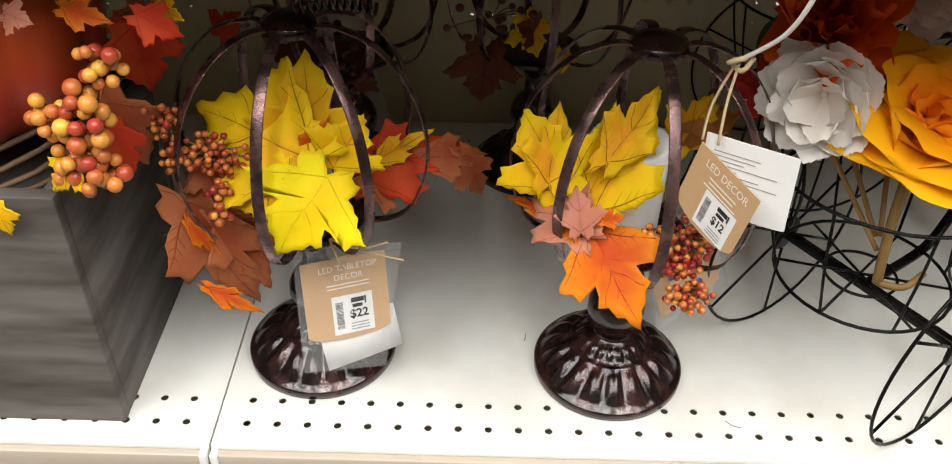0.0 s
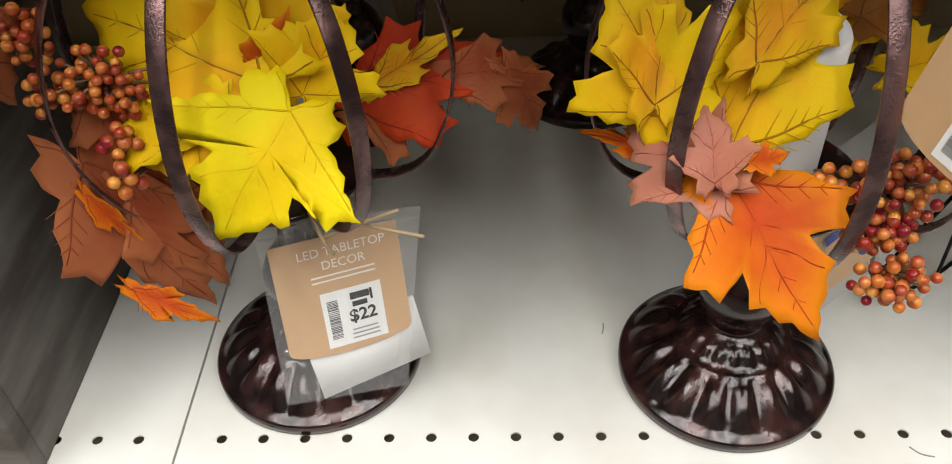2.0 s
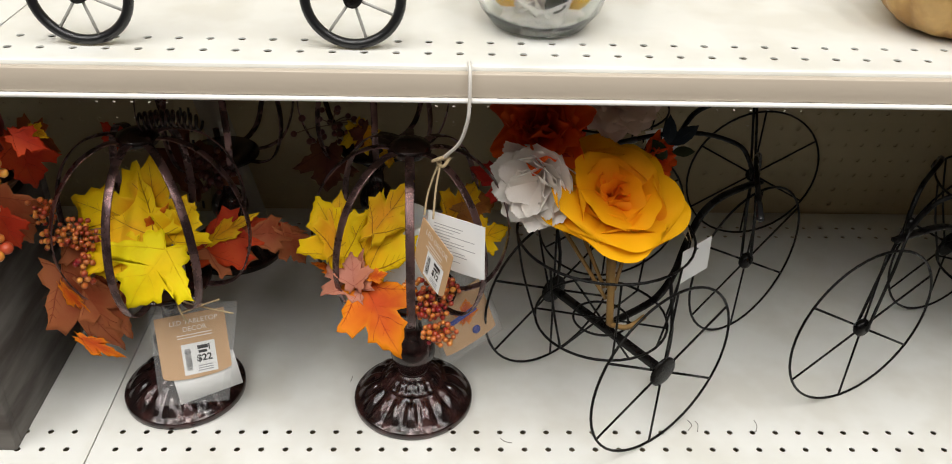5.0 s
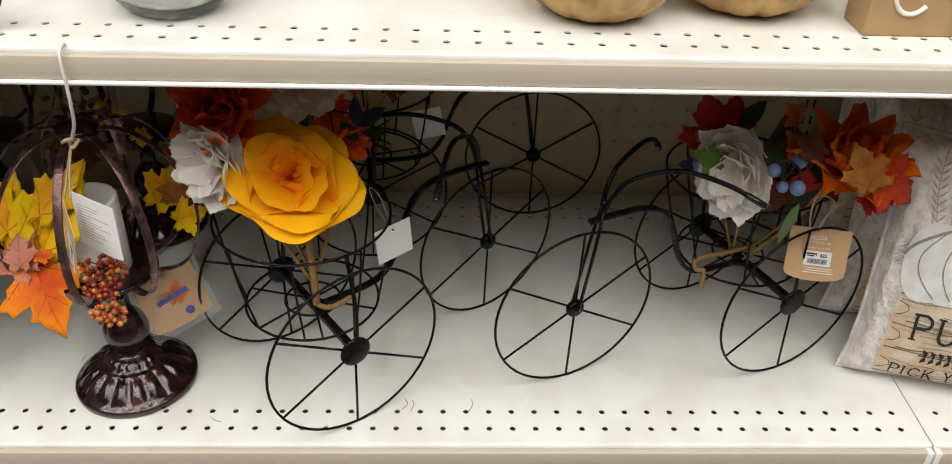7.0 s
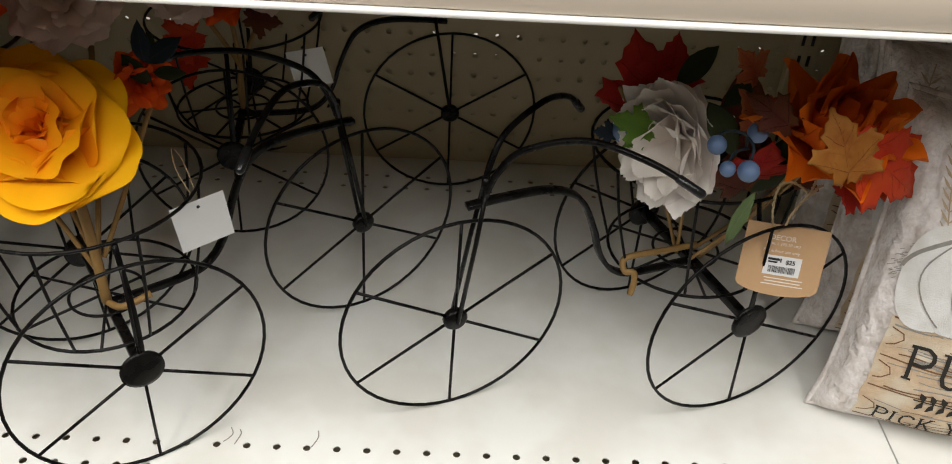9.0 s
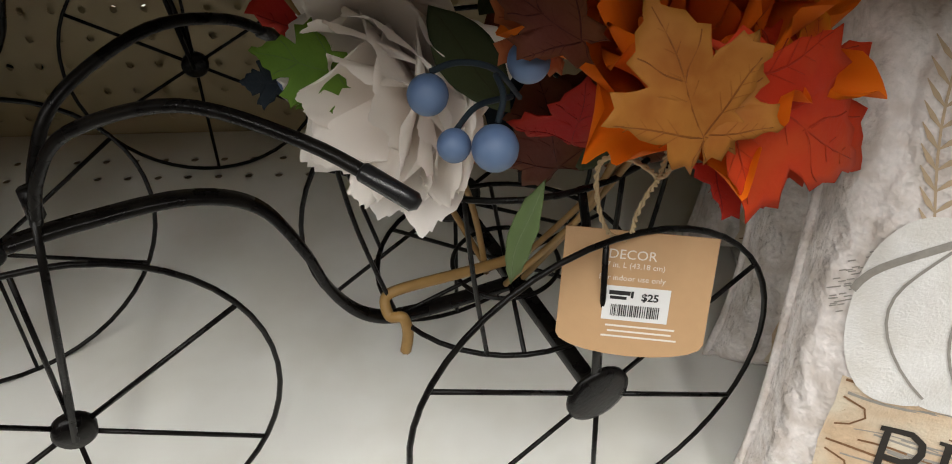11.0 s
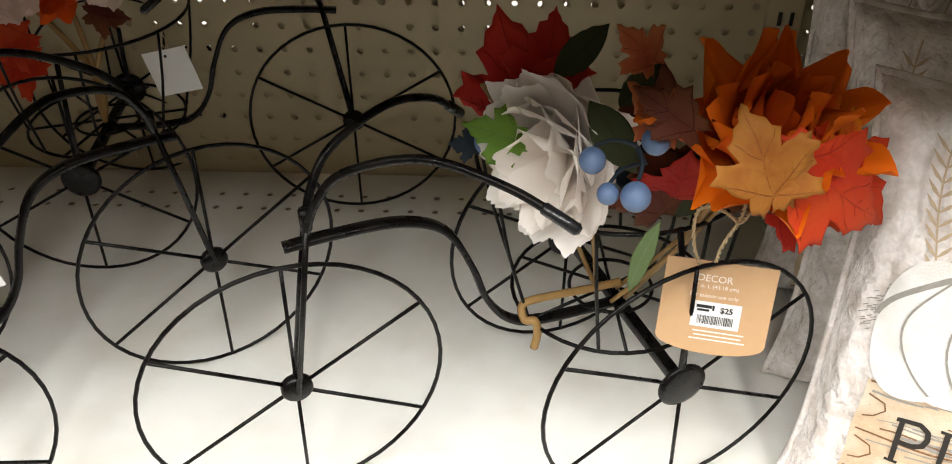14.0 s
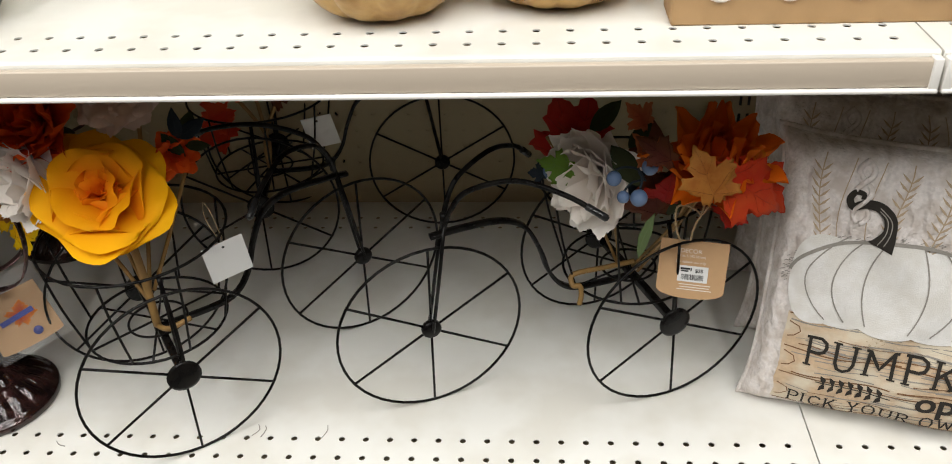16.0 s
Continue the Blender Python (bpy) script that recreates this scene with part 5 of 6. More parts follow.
sticker(tag_a, 0.004, -0.0175, 0.034, 0.034, "22", 0.0006)
s = Shape()
pouch = [(-0.046, 0.034), (0.044, 0.040), (0.040, -0.070), (-0.030, -0.072)]
n = 9
vs, fs = [], []
for side in (1, -1):
    for j in range(n):
        for i in range(n):
            u, v = i / (n - 1), j / (n - 1)
            a = np.array(pouch[0]) * (1 - u) + np.array(pouch[1]) * u
            b = np.array(pouch[3]) * (1 - u) + np.array(pouch[2]) * u
            q = a * (1 - v) + b * v
            bulge = 0.0035 * (math.sin(math.pi * u) * math.sin(math.pi * v)) ** 0.5 + 0.0008 * math.sin(9 * u + 5 * v) * math.sin(math.pi * u)
            vs.append((q[0], q[1], side * (bulge + 0.0004)))
for side in range(2):
    for j in range(n - 1):
        for i in range(n - 1):
            k = side * n * n + j * n + i
            fs.append((k, k + 1, k + n + 1, k + n))
s.add(vs, fs)
bag = part("plastic_bag", s, M_FILM, tag_a, "clear zip plastic bag", m=pose(0.000, 0.004, 0, 0, 0, -10))
part("white_insert", box((-0.030, -0.062, -0.0024), (0.036, -0.022, -0.0016)), M_WHITE, tag_a, "white paper insert", m=pose(0, 0, 0, 0, 0, 8))
part("zip_strip", tube([(-0.044, 0.0275, 0.0016), (0.043, 0.034, 0.0016)], 0.0009, 5), M_FILM, tag_a, m=pose(0.000, 0.004, 0, 0, 0, -10))
world_part("string", tube(smooth_path([(0.111, 0.064, 0.139), (0.108, 0.060, 0.152), (0.100, 0.075, 0.160), (0.112, 0.070, 0.158), (0.140, 0.066, 0.153), (0.158, 0.064, 0.150)], 5), 0.0011, 5), M_STRING, tag_a)
world_part("string", tube(smooth_path([(0.108, 0.062, 0.152), (0.128, 0.064, 0.160), (0.146, 0.066, 0.166)], 5), 0.0011, 5), M_STRING, tag_a)

# folded tag on the second lantern
tag_b = thing("hang_tag", Matrix.Identity(4), "folded kraft and white tag on the second lantern", "tag", "hang tags")
s, m, w, h = card(((0.348, 0.018, 0.302), (0.373, -0.036, 0.291), (0.374, -0.044, 0.250), (0.347, 0.002, 0.256)), 0.009)
tag_b.matrix_basis = m
part("tag_card", s, M_KRAFT, tag_b, smooth=False)
lettering("LED DECOR", 0.0075, M_INKW, tag_b, pose(0.002, 0.013, 0.0006))
bars(tag_b, 0.002, 0.0065, 0.036, 3, 0.003, 0.001, M_INKW, 0.0006, 7)
sticker(tag_b, 0.006, -0.014, 0.030, 0.026, "12", 0.0006)
s2, m2, w2, h2 = card(((0.350, 0.019, 0.303), (0.402, -0.015, 0.304), (0.407, -0.025, 0.256), (0.362, 0.010, 0.250)), 0.002)
wp = part("tag_back", s2, M_WHITE, tag_b, "white printed back of the tag", smooth=False)
wp.matrix_basis = m.inverted() @ m2
bars(wp, 0.0, h2 * 0.30, w2 * 0.78, 12, h2 * 0.058, 0.0007, M_GREYINK, 0.0006, 9, (0.35, 1.0), False)
world_part("string", tube(smooth_path([(0.352, 0.012, 0.299), (0.356, 0.020, 0.320), (0.366, 0.020, 0.349), (0.362, 0.012, 0.325), (0.360, 0.004, 0.300)], 5), 0.0010, 5), M_STRING, tag_b)
world_part("knot", tube(smooth_path([(0.359, 0.018, 0.349), (0.366, 0.014, 0.354), (0.370, 0.022, 0.350), (0.363, 0.024, 0.347), (0.368, 0.016, 0.345), (0.374, 0.018, 0.353)], 4), 0.0017, 6), M_STRING, tag_b)
cord = tagged(part("hanging_cord", tube(smooth_path([(0.388, 0.002, 0.4445), (0.3885, -0.0115, 0.442), (0.3885, -0.0125, 0.415), (0.387, -0.010, 0.398), (0.381, 0.0, 0.375), (0.367, 0.019, 0.351)], 6), 0.0015, 7), M_CORD), "white cord tied from shelf to lantern", "cord")

# bagged card beside the second lantern
tag_c = thing("hang_tag", Matrix.Identity(4), "kraft card in a plastic bag behind the lantern", "tag", "hang tags")
s, m, w, h = card(((0.352, 0.098, 0.127), (0.406, 0.132, 0.149), (0.428, 0.128, 0.085), (0.373, 0.09, 0.077)), 0.004)
tag_c.matrix_basis = m
part("tag_card", s, M_KRAFT, tag_c, smooth=False)
part("printed_leaf", leaf_mesh(HALF_MAPLE, 0.026, 0.9, M_LEAF["orange"], 0, 0), None, tag_c, m=pose(0.002, -0.006, 0.0012, 0, 0, 70))
part("printed_band", flat_box(0, 0, 0.036, 0.006, 0.0024), M_INKB, tag_c, m=pose(0.0, 0.002, 0, 0, 0, 4), smooth=False)
part("printed_dot", lathe([(0.0001, 0), (0.005, 0), (0.005, 0.0004), (0.0001, 0.0004)], 16), M_INKB, tag_c, m=pose(0.010, -0.022, 0.0008))
part("plastic_bag", box((-0.039, -0.041, -0.002), (0.040, 0.050, 0.003), 0.001), M_FILM, tag_c, "clear plastic bag")

# kraft tag of the second bouquet
tag_d = thing("hang_tag", Matrix.Identity(4), "kraft price tag on jute string under flowers", "tag", "hang tags")
s, m, w, h = card(((1.055, 0.137, 0.197), (1.123, 0.127, 0.194), (1.128, 0.110, 0.146), (1.066, 0.118, 0.148)), 0.009)
tag_d.matrix_basis = m
part("tag_card", s, M_KRAFT, tag_d, smooth=False)
lettering("DECOR", 0.0062, M_INKW, tag_d, pose(-0.003, 0.0145, 0.0006))
lettering("17 in. L (43.18 cm)", 0.0036, M_INKW, tag_d, pose(-0.002, 0.0095, 0.0006))
lettering("For indoor use only", 0.0036, M_INKW, tag_d, pose(-0.002, 0.0035, 0.0006))
sticker(tag_d, 0.001, -0.0085, 0.029, 0.0165, "25", 0.0006, True)
bars(tag_d, 0.004, -0.0195, 0.044, 3, 0.0026, 0.0009, M_INKW, 0.0006, 4)
for pts in ([(1.087, 0.129, 0.194), (1.080, 0.127, 0.198), (1.074, 0.122, 0.213), (1.070, 0.116, 0.234), (1.071, 0.113, 0.246), (1.079, 0.112, 0.248), (1.089, 0.112, 0.242), (1.093, 0.113, 0.236), (1.091, 0.116, 0.228), (1.089, 0.122, 0.212), (1.089, 0.126, 0.200), (1.087, 0.130, 0.192)],
            [(1.092, 0.112, 0.238), (1.095, 0.111, 0.240), (1.097, 0.110, 0.246), (1.100, 0.110, 0.248)], [(1.093, 0.113, 0.236), (1.094, 0.112, 0.244), (1.095, 0.112, 0.251)]):
    line = smooth_path(pts, 8)
    turn = np.arange(len(line)) * 1.1
    for ph in (0.0, math.pi):
        world_part("string", tube(line + 0.0006 * np.stack([np.cos(turn + ph), np.sin(turn + ph), 0.5 * np.sin(turn + ph)], 1), 0.0007, 5), M_STRING, tag_d)

# blank white tags
for corners, lab, loop in ((((0.614, 0.098, 0.206), (0.649, 0.122, 0.211), (0.651, 0.126, 0.167), (0.616, 0.102, 0.162)), "blank white paper tag on a wire basket", [(0.624, 0.121, 0.205), (0.612, 0.130, 0.222), (0.606, 0.145, 0.232), (0.618, 0.132, 0.228), (0.628, 0.121, 0.204)]), (((0.642, 0.42, 0.187), (0.684, 0.42, 0.197), (0.680, 0.42, 0.152), (0.642, 0.42, 0.144)), "blank white paper tag in shadow", [(0.662, 0.420, 0.186), (0.655, 0.424, 0.20), (0.650, 0.43, 0.213), (0.66, 0.424, 0.20), (0.664, 0.420, 0.186)])):
    wt = thing("white_tag", Matrix.Identity(4), lab, "tag", "hang tags")
    s, m, w, h = card(corners)
    wt.matrix_basis = m
    part("tag_card", s, M_WHITE, wt, smooth=False)
    part("eyelet", lathe([(0.0001, 0), (0.0014, 0), (0.0014, 0.0003), (0.0001, 0.0003)], 12), M_DARK, wt, m=pose(0, h * 0.36, 0.0004))
    world_part("string", tube(smooth_path(loop, 5), 0.0005, 5), M_STRING, wt)


# ---- printed pillows ----
PW, PH, PT = 0.43, 0.306, 0.046


def pillow_front(x, y, lift=0.0):
    """The pillow's puffed face at x across and y up; its corners are drawn in a little."""
    u, v = min(1, max(0, x / PW)), min(1, max(0, y / PH))
    pu, pv = 1 - abs(2 * u - 1) ** 3.2, 1 - abs(2 * v - 1) ** 3.2
    d = PT * (max(0, pu) * max(0, pv)) ** 0.30
    d += 0.0022 * math.sin(31 * u + 3 * math.sin(9 * v)) * max(0, pu * pv) ** 0.3
    pinch_x = 0.012 * (1 - abs(2 * v - 1) ** 4) * (2 * u - 1) * -1 * abs(2 * u - 1) ** 6
    pinch_y = 0.012 * (1 - abs(2 * u - 1) ** 4) * (2 * v - 1) * -1 * abs(2 * v - 1) ** 6
    return Vector((x + pinch_x, -d - lift, y + pinch_y))


def on_front(points, faces, lift):
    s = Shape()
    return s.add([pillow_front(x, y, lift) for x, y in points], faces)


def stroke(points, w, shape, lift, wig=0.0):
    """A woven line on the pillow's face."""
    p = np.asarray(points, float)
    t = np.gradient(p, axis=0)
    t /= np.linalg.norm(t, axis=1)[:, None] + 1e-9
    nrm = np.stack([-t[:, 1], t[:, 0]], 1)
    ww = np.full(len(p), w) if np.isscalar(w) else np.asarray(w)
    v = [pillow_front(*(p[i] + s_ * nrm[i] * ww[i] / 2), lift) for i in range(len(p)) for s_ in (-1, 1)]
    shape.add(v, [(2 * i, 2 * i + 2, 2 * i + 3, 2 * i + 1) for i in range(len(p) - 1)])
    return shape


def region(name, outline, material, parent, lift, cell=0.006):
    """A filled print: small cells inside an outline, laid on the face."""
    o = np.asarray(outline, float)
    c = o.mean(0)
    n = len(o)
    rings = 14
    pts = [c]
    for r in range(1, rings + 1):
        pts += list(c + (o - c) * r / rings)
    faces = [(0, 1 + k, 1 + (k + 1) % n) for k in range(n)]
    for r in range(rings - 1):
        a, b = 1 + r * n, 1 + (r + 1) * n
        faces += [(a + k, b + k, b + (k + 1) % n, a + (k + 1) % n) for k in range(n)]
    return part(name, on_front(pts, faces, lift), material, parent)


GLYPH = dict(
    P=(0.72, ["0,0 .25,0", ".12,0 .12,1", "0,1 .45,1 .62,.88 .64,.72 .58,.56 .42,.48 .12,.48"]),
    U=(0.84, ["0,1 .26,1", ".13,1 .13,.3 .22,.08 .40,0 .58,.08 .67,.3 .67,1", ".54,1 .80,1"]),
    M=(1.06, ["0,0 .24,0", ".12,0 .14,1", ".02,1 .14,1 .50,.28 .86,1 .98,1", ".86,1 .88,0", ".76,0 1.0,0"]),
    K=(0.82, ["0,0 .25,0", ".12,0 .12,1", "0,1 .25,1", ".12,.42 .62,1", ".50,1 .76,1", ".30,.62 .64,0", ".52,0 .80,0"]),
    I=(0.36, ["0,0 .26,0", ".13,0 .13,1", "0,1 .26,1"]),
    N=(0.90, ["0,0 .24,0", ".12,0 .12,1", "0,1 .12,1 .68,0 .68,1", ".56,1 .80,1"]),
    S=(0.66, [".52,.76 .50,.94 .30,1 .10,.92 .08,.72 .22,.56 .44,.46 .54,.28 .48,.08 .28,0 .08,.06 .04,.26"]),
    C=(0.78, [".66,.76 .62,.92 .38,1 .14,.86 .06,.5 .14,.14 .38,0 .62,.08 .68,.24"]),
    Y=(0.80, ["0,1 .24,1", ".12,1 .38,.48 .64,1", ".52,1 .76,1", ".38,.48 .38,0", ".26,0 .50,0"]),
    O=(0.84, [".40,1 .14,.86 .06,.5 .14,.14 .40,0 .64,.14 .72,.5 .64,.86 .40,1"]),
    R=(0.80, ["0,0 .25,0", ".12,0 .12,1", "0,1 .45,1 .60,.88 .62,.74 .56,.58 .42,.50 .12,.50", ".38,.50 .64,0", ".54,0 .76,0"]),
    W=(1.06, ["0,1 .24,1", ".10,1 .28,0 .50,.8 .72,0 .90,1", ".76,1 1.0,1"]),
)


def serif_word(word, x, y, high, thick, parent):
    """Thin woven capitals with slab serifs, sewn as strokes."""
    s = Shape()
    for ch in word:
        if ch == " ":
            x += 0.4 * high
            continue
        wide, lines = GLYPH[ch]
        for line in lines:
            p = np.array([[float(q) for q in pt.split(",")] for pt in line.split()])
            fine = np.concatenate([np.linspace(p[i], p[i + 1], 6)[:-1] for i in range(len(p) - 1)] + [p[-1:]])
            slab = len(p) == 2 and abs(p[0][1] - p[1][1]) < 0.01
            stroke(np.array([x, y]) + fine * high, thick * (0.6 if slab else 1.0), s, 0.0024)
        x += (wide + 0.10) * high
    return part("lettering", s, M_PBLK, parent)


def pillow(m, label):
    t = thing("throw_pillow", m, label, "pillow", "printed throw pillows")
    nu, nv = 70, 54
    s = Shape()
    vs = []
    for j in range(nv):
        for i in range(nu):
            vs.append(pillow_front(PW * i / (nu - 1), PH * j / (nv - 1)))
    fs = [(j * nu + i, j * nu + i + 1, (j + 1) * nu + i + 1, (j + 1) * nu + i) for j in range(nv - 1) for i in range(nu - 1)]
    s.add(vs, fs)
    part("front", s, M_KNIT, t, "pale knitted front")
    sb = Shape()
    sb.add([(v[0], -v[1] * 0.9, v[2]) for v in vs], [f[::-1] for f in fs])
    part("back", sb, M_KNIT, t)
    edge = [(PW * i / 40, 0) for i in range(40)] + [(PW, PH * i / 30) for i in range(30)] + [(PW * (1 - i / 40), PH) for i in range(40)] + [(0, PH * (1 - i / 30)) for i in range(30)]
    part("piping", tube([pillow_front(x, y) for x, y in edge], 0.0030, 8, True), M_KNIT, t, "thick pale knitted edge")
    # sprigs of the ground pattern
    sp, ln = Shape(), Shape()
    g = random.Random(4)
    for k in range(1, 12):
        x0 = 0.012 + k * 0.033
        ys = np.linspace(0.014, PH - 0.012, 26)
        line = np.stack([x0 + 0.006 * np.sin(ys * 38 + k), ys], 1)
        if k % 3 == 2:
            low = 0.014 if x0 < 0.026 or x0 > 0.404 else 0.232 if x0 < 0.235 else 0.136
            cb = Shape()
            for ph in (0.0, math.pi):
                rope = [pillow_front(x0 + 0.0065 * math.sin(y * 150 + ph), y, 0.0004 + 0.0012 * math.cos(y * 150 + ph)) for y in np.linspace(low, PH - 0.012, 90)]
                tube(rope, 0.0026, 6, shape=cb)
            tagged(part("cable_knit", cb, M_KNIT, t, "raised cable stitches"), kind="stuff")
            stroke(line + [0.0125, 0], 0.0009, ln, 0.0006)
            stroke(line - [0.0125, 0], 0.0009, ln, 0.0006)
            continue
        stroke(line, 0.0011, sp, 0.0006)
        for y in np.arange(0.02, PH - 0.03, 0.0085):
            bx = x0 + 0.006 * math.sin(y * 38 + k)
            for sg in (-1, 1):
                stroke([(bx, y), (bx + sg * 0.004, y + 0.004), (bx + sg * 0.0085, y + 0.0095)], [0.0006, 0.0024, 0.0004], sp, 0.0006)
    part("sprig_print", sp, M_PTAN, t, "tan leaf sprigs")
    part("line_print", ln, M_PTAN, t)
    # wooden sign
    gx = random.Random(8)
    sign = [(0.030, 0.016)] + [(0.030 + 0.37 * i / 24, 0.014 + gx.uniform(-0.001, 0.001)) for i in range(1, 24)] + [(0.400, 0.016)]
    sign += [(0.400 + gx.uniform(-0.002, 0.002), 0.016 + 0.110 * i / 8) for i in range(1, 8)] + [(0.400, 0.126)]
    sign += [(0.400 - 0.37 * i / 24, 0.127 + gx.uniform(-0.0012, 0.0012)) for i in range(1, 24)] + [(0.030, 0.128)]
    sign += [(0.030 + gx.uniform(-0.002, 0.002), 0.128 - 0.112 * i / 8) for i in range(1, 8)]
    region("sign_print", sign, M_LOG, t, 0.0010)
    gr, br = Shape(), Shape()
    for k in range(150):
        y = gx.uniform(0.018, 0.124)
        x = gx.uniform(0.034, 0.34)
        l = gx.uniform(0.02, 0.07)
        xs = np.linspace(x, min(0.397, x + l), 8)
        stroke(np.stack([xs, y + 0.0012 * np.sin(xs * 90 + k)], 1), gx.uniform(0.0005, 0.0016), gr if k % 3 else br, 0.0014)
    for y in (0.055, 0.088, 0.0152, 0.1265):
        xs = np.linspace(0.032, 0.398, 40)
        stroke(np.stack([xs, y + 0.0015 * np.sin(xs * 45 + y * 90)], 1), 0.0014, br, 0.0014)
    for y in (0.03, 0.072, 0.108):
        stroke([(0.033, y + 0.010), (0.044, y + 0.006), (0.046, y), (0.040, y - 0.006), (0.033, y - 0.008)], 0.0012, br, 0.0015)
    part("grain_print", gr, M_PGREY, t)
    part("plank_line_print", br, M_PBROWN, t)
    # white pumpkin
    for cx, w, dz in ((0.054, 0.030, 0), (0.190, 0.032, 0.0), (0.080, 0.034, 0.0002), (0.162, 0.036, 0.0002), (0.121, 0.042, 0.0004)):
        a = np.linspace(0, 2 * math.pi, 40)[:-1]
        hgt = 0.043 + 0.006 * (w / 0.044)
        region("pumpkin_lobe_print", np.stack([cx + w * np.sign(np.cos(a)) * abs(np.cos(a)) ** 0.8, 0.168 + hgt * np.sign(np.sin(a)) * abs(np.sin(a)) ** 0.8], 1), M_PWHITE, t, 0.0018 + dz)
    ol = Shape()
    for cx, w in ((0.040, 0.0), (0.066, 0.0), (0.094, 0.0), (0.148, 0.0), (0.176, 0.0), (0.204, 0.0)):
        v = np.linspace(0, 1, 14)
        stroke(np.stack([0.121 + (cx - 0.121) * (0.35 + 0.65 * np.sin(v * 2.2 + 0.4)), 0.216 - 0.088 * v], 1), 0.0013, ol, 0.0027)
    a = np.linspace(0.15, math.pi - 0.15, 30)
    stroke(np.stack([0.122 - 0.100 * np.cos(a), 0.164 + 0.054 * np.sin(a)], 1), 0.0035, ol, 0.0025)
    for k in range(150):
        a = gx.uniform(-0.1, math.pi + 0.1)
        rr = gx.uniform(0.96, 1.07)
        hx, hy = 0.122 - 0.103 * rr * math.cos(a), 0.164 + 0.056 * rr * math.sin(a)
        stroke([(hx - 0.0016, hy - 0.001), (hx, hy), (hx + 0.0016, hy + 0.001)], 0.0006, ol, 0.0016)
    part("pumpkin_outline_print", ol, M_PGREY, t)
    sm, sx, sy = Shape(), -0.020, 0.010
    curl = [(0.120, 0.202), (0.125, 0.216), (0.124, 0.230), (0.114, 0.240), (0.101, 0.242), (0.091, 0.238), (0.087, 0.245), (0.091, 0.252), (0.098, 0.251), (0.098, 0.246)]
    stroke(smooth_path([(x + sx, y + sy) for x, y in curl], 5), np.interp(np.linspace(0, 1, 46), [0, 0.12, 0.3, 1], [0.024, 0.012, 0.0095, 0.0036]), sm, 0.0030)
    part("pumpkin_stem_print", sm, M_PBLK, t)
    sw = Shape()
    for o in (-0.003, 0.0025):
        stroke(smooth_path([(0.120 + o + sx, 0.205 + sy), (0.1245 + o * 0.7 + sx, 0.217 + sy), (0.1235 + o * 0.6 + sx, 0.229 + sy), (0.114 + sx, 0.2385 + o * 0.5 + sy)], 5), 0.0009, sw, 0.0034)
    part("stem_light_print", sw, M_PGREY, t)
    a = np.linspace(0, 2 * math.pi, 30)[:-1]
    region("navy_pumpkin_print", np.stack([0.243 + 0.034 * np.cos(a), 0.158 + 0.030 * np.sin(a)], 1), M_PNAVY, t, 0.0030)
    # words
    pr = lambda x0, y0, lift: (lambda x, y: pillow_front(x0 + x, y0 + y, lift))  # noqa: E731
    one = Matrix.Identity(4)
    serif_word("PUMPKINS", 0.054, 0.074, 0.031, 0.0033, t)
    lettering("open", 0.036, M_PBLK, t, one, "lettering", "LEFT", pr(0.162, 0.053, 0.0022), 0.0008)
    serif_word("PICK YOUR OWN", 0.046, 0.0180, 0.0165, 0.0019, t)
    tw = Shape()
    stroke(smooth_path([(0.070, 0.055), (0.100, 0.053), (0.140, 0.050)], 6), 0.0012, tw, 0.0022)
    for k in range(7):
        x = 0.078 + k * 0.0088
        for sg in (-1, 1):
            stroke([(x, 0.054 - k * 0.0006), (x - 0.001, 0.054 - k * 0.0006 + sg * 0.005), (x - 0.004, 0.054 - k * 0.0006 + sg * 0.0095)], [0.001, 0.0055, 0.0008], tw, 0.0022)
    part("branch_print", tw, M_PBLK, t)
    return t


PIL = "pale knit pillow printed with a white pumpkin"
pillow(pose(1.158, 0.128, 0.0015, -8, 0, -15), PIL + " leaning at the front")
pillow(pose(1.176, 0.238, 0.0015, -6, 0, -12), PIL + " behind another")
pillow(pose(1.185, 0.352, 0.0015, -5, 0, -10), PIL + " at the back")

# ---- things on the upper shelf ----
cart = thing("metal_bicycle", pose(0.19, 0.03, UPPER), "small black metal bicycle with rubber tyres", "bicycle")
for x in (-0.103, 0.107):
    a = np.linspace(0, 2 * math.pi, 49)[:-1]
    rw = part("wheel", tube(np.stack([0.0375 * np.cos(a), 0 * a, 0.0375 * np.sin(a)], 1), 0.0042, 8, True), M_RUBBER, cart, "black tyre", m=pose(x, 0, 0.042))
    for k in range(7):
        b = 2 * math.pi * k / 7 + 0.5
        part("spoke", tube([(0, 0, 0), (0.037 * math.cos(b), 0, 0.037 * math.sin(b))], 0.0013, 5), M_GREY, rw)
    part("hub", lathe([(0.0005, -0.006), (0.007, -0.006), (0.008, 0), (0.007, 0.006), (0.0005, 0.006)], 16), M_WIRE, rw, m=pose(0, 0, 0, 90))
part("frame", tube(smooth_path([(-0.103, 0.008, 0.042), (-0.05, 0.008, 0.10), (0.04, 0.008, 0.105), (0.107, 0.008, 0.042)], 6), 0.0035, 7), M_WIRE, cart)

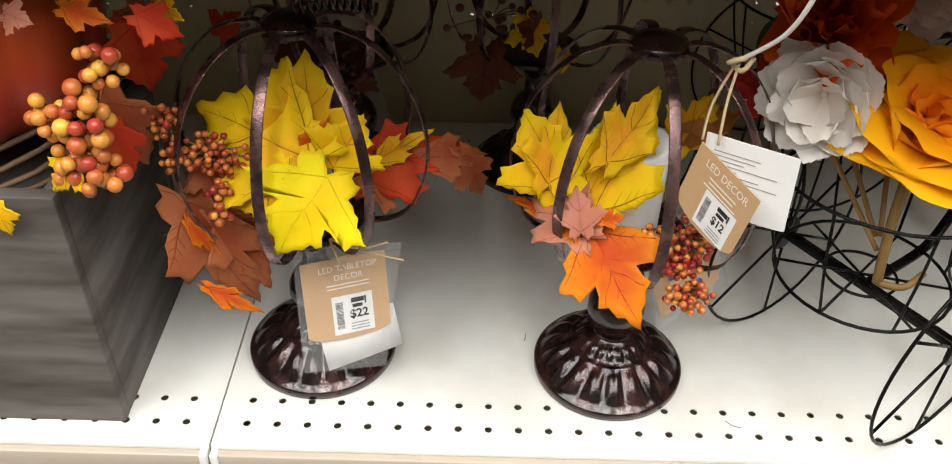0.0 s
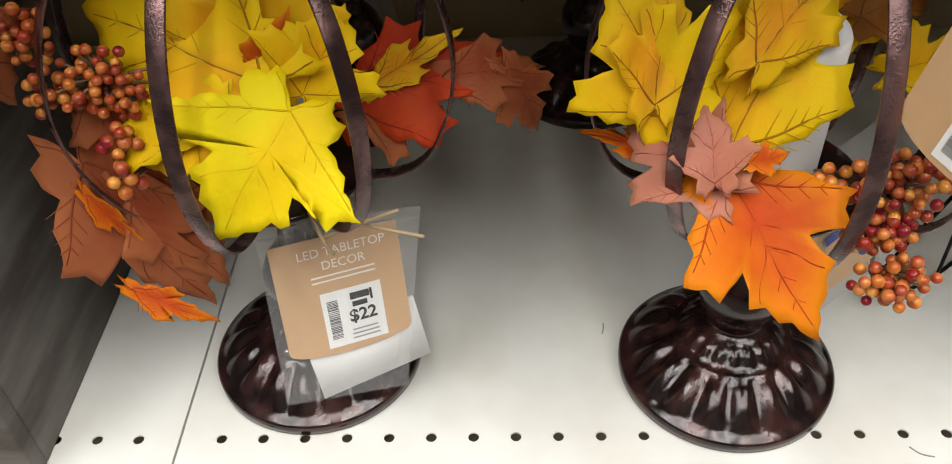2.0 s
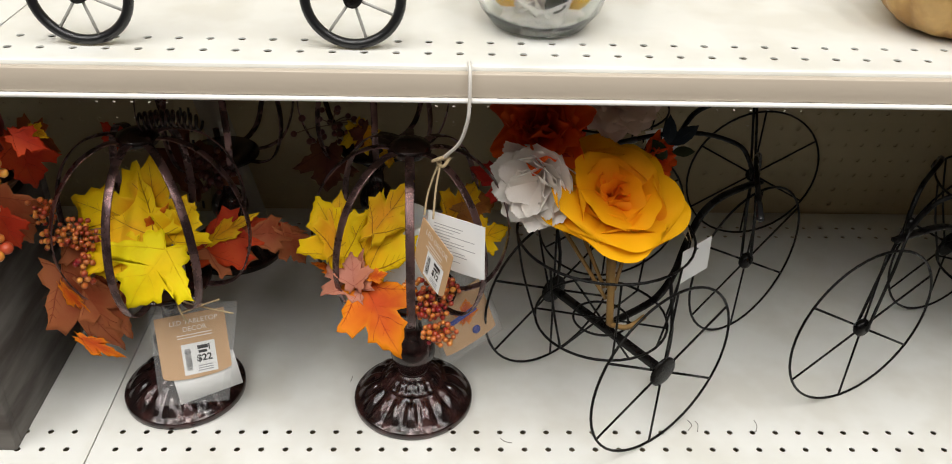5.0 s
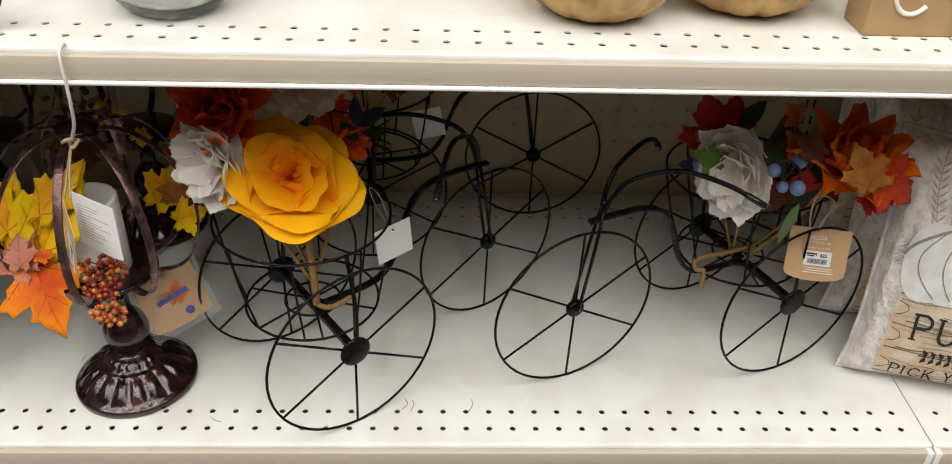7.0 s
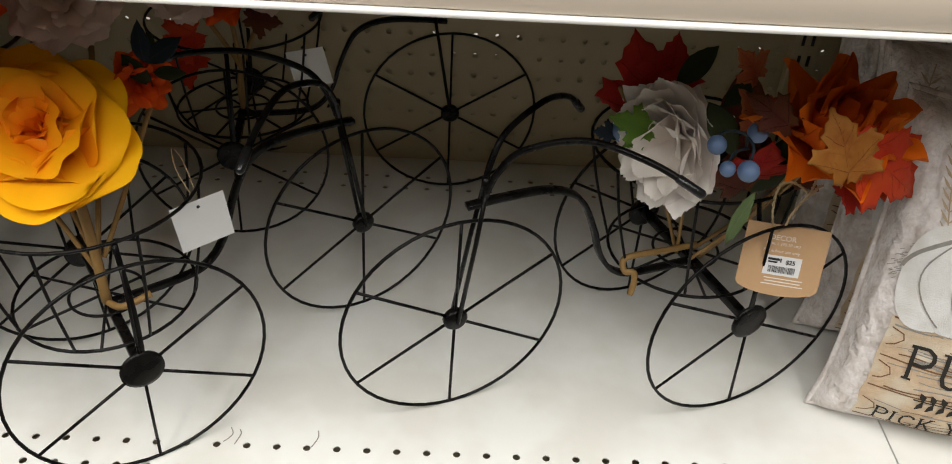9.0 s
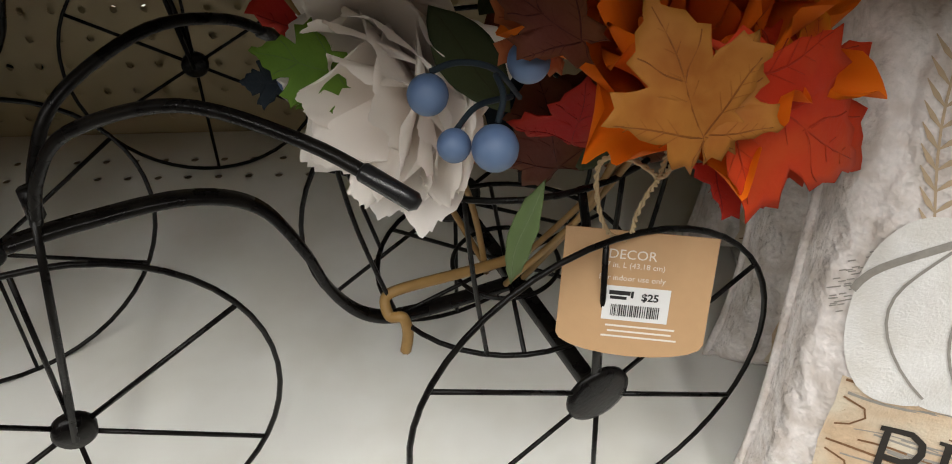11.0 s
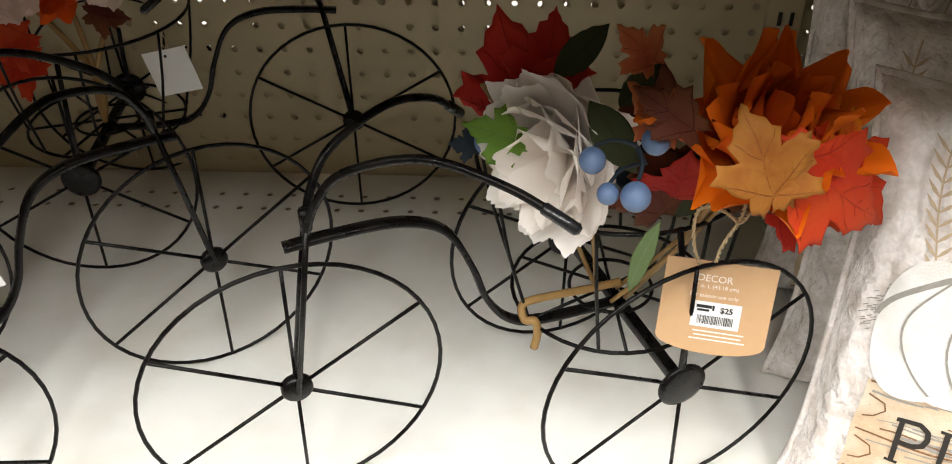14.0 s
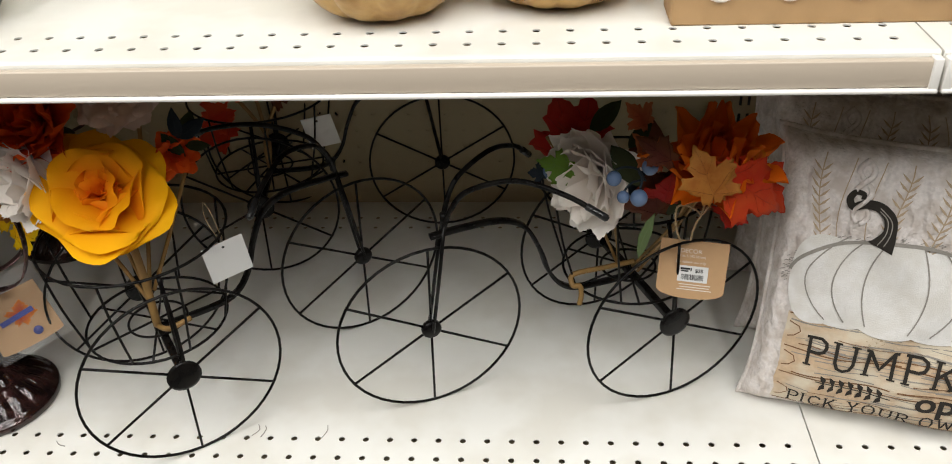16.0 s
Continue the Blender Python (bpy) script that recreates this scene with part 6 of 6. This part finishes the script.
jar = thing("glass_vase", pose(0.45, 0.095, UPPER), "clear glass vase with yellow and white filling", "vase")
part("glass", lathe([(0.001, 0.0), (0.030, 0.0), (0.040, 0.003), (0.052, 0.018), (0.060, 0.042), (0.061, 0.065), (0.052, 0.09), (0.050, 0.11), (0.0485, 0.11), (0.050, 0.09), (0.0585, 0.065), (0.0575, 0.042), (0.050, 0.020), (0.038, 0.006), (0.001, 0.005)], 48), M_GLASS, jar)
flower(jar, (0.45, 0.095, UPPER + 0.012), (0, -0.3, 0.9), 0.040, "white", PEONY, "filling", "white crumpled filling", 0, 0, 0.06)
for k, (x, y, c) in enumerate(((-0.035, -0.015, "yellow"), (0.036, -0.015, "yellow"), (0.012, -0.035, "olive"))):
    leaf(jar, (0.45 + x * 0.6, 0.095 + y * 0.5, UPPER + 0.012), (0.45 + x * 1.25, 0.095 + y, UPPER + 0.05), (x, -1, -0.2), c, 0.9, 0.2, 0.1, "oval_leaf", HALF_OVAL)


def gold_pumpkin(x, y, r, h, turn):
    t = thing("gold_pumpkin", pose(x, y, UPPER, 0, 0, turn), "rough gold painted pumpkin on the upper shelf", "pumpkin", "gold pumpkins")
    part("body", lobed(r, h, 11, 0.10), M_GOLD, t, m=pose(0, 0, h * 0.9))
    part("stalk", tube(smooth_path([(0, 0, h * 1.6), (0.004, 0, h * 2.05), (0.016, 0, h * 2.3)], 4), [0.011] * 4 + [0.009] * 4 + [0.008], 8), M_GOLD, t)


gold_pumpkin(0.818, 0.105, 0.074, 0.058, 10)
gold_pumpkin(0.957, 0.128, 0.076, 0.056, 40)
blk = thing("wood_sign", pose(1.15, 0.075, UPPER), "brown wooden block sign with white writing", "sign")
part("block", box((-0.11, -0.022, 0), (0.11, 0.022, 0.12), 0.002), M_BLOCK, blk)
wr = Shape()
for k in range(4):
    x = -0.075 + 0.05 * k
    a = np.linspace(0.3, 5.6, 22)
    tube(np.stack([x + 0.016 * np.cos(a), np.full(22, -0.0228), 0.040 + 0.020 * np.sin(a)], 1), 0.0022, 5, shape=wr)
part("writing_shape", wr, M_INKW, blk)
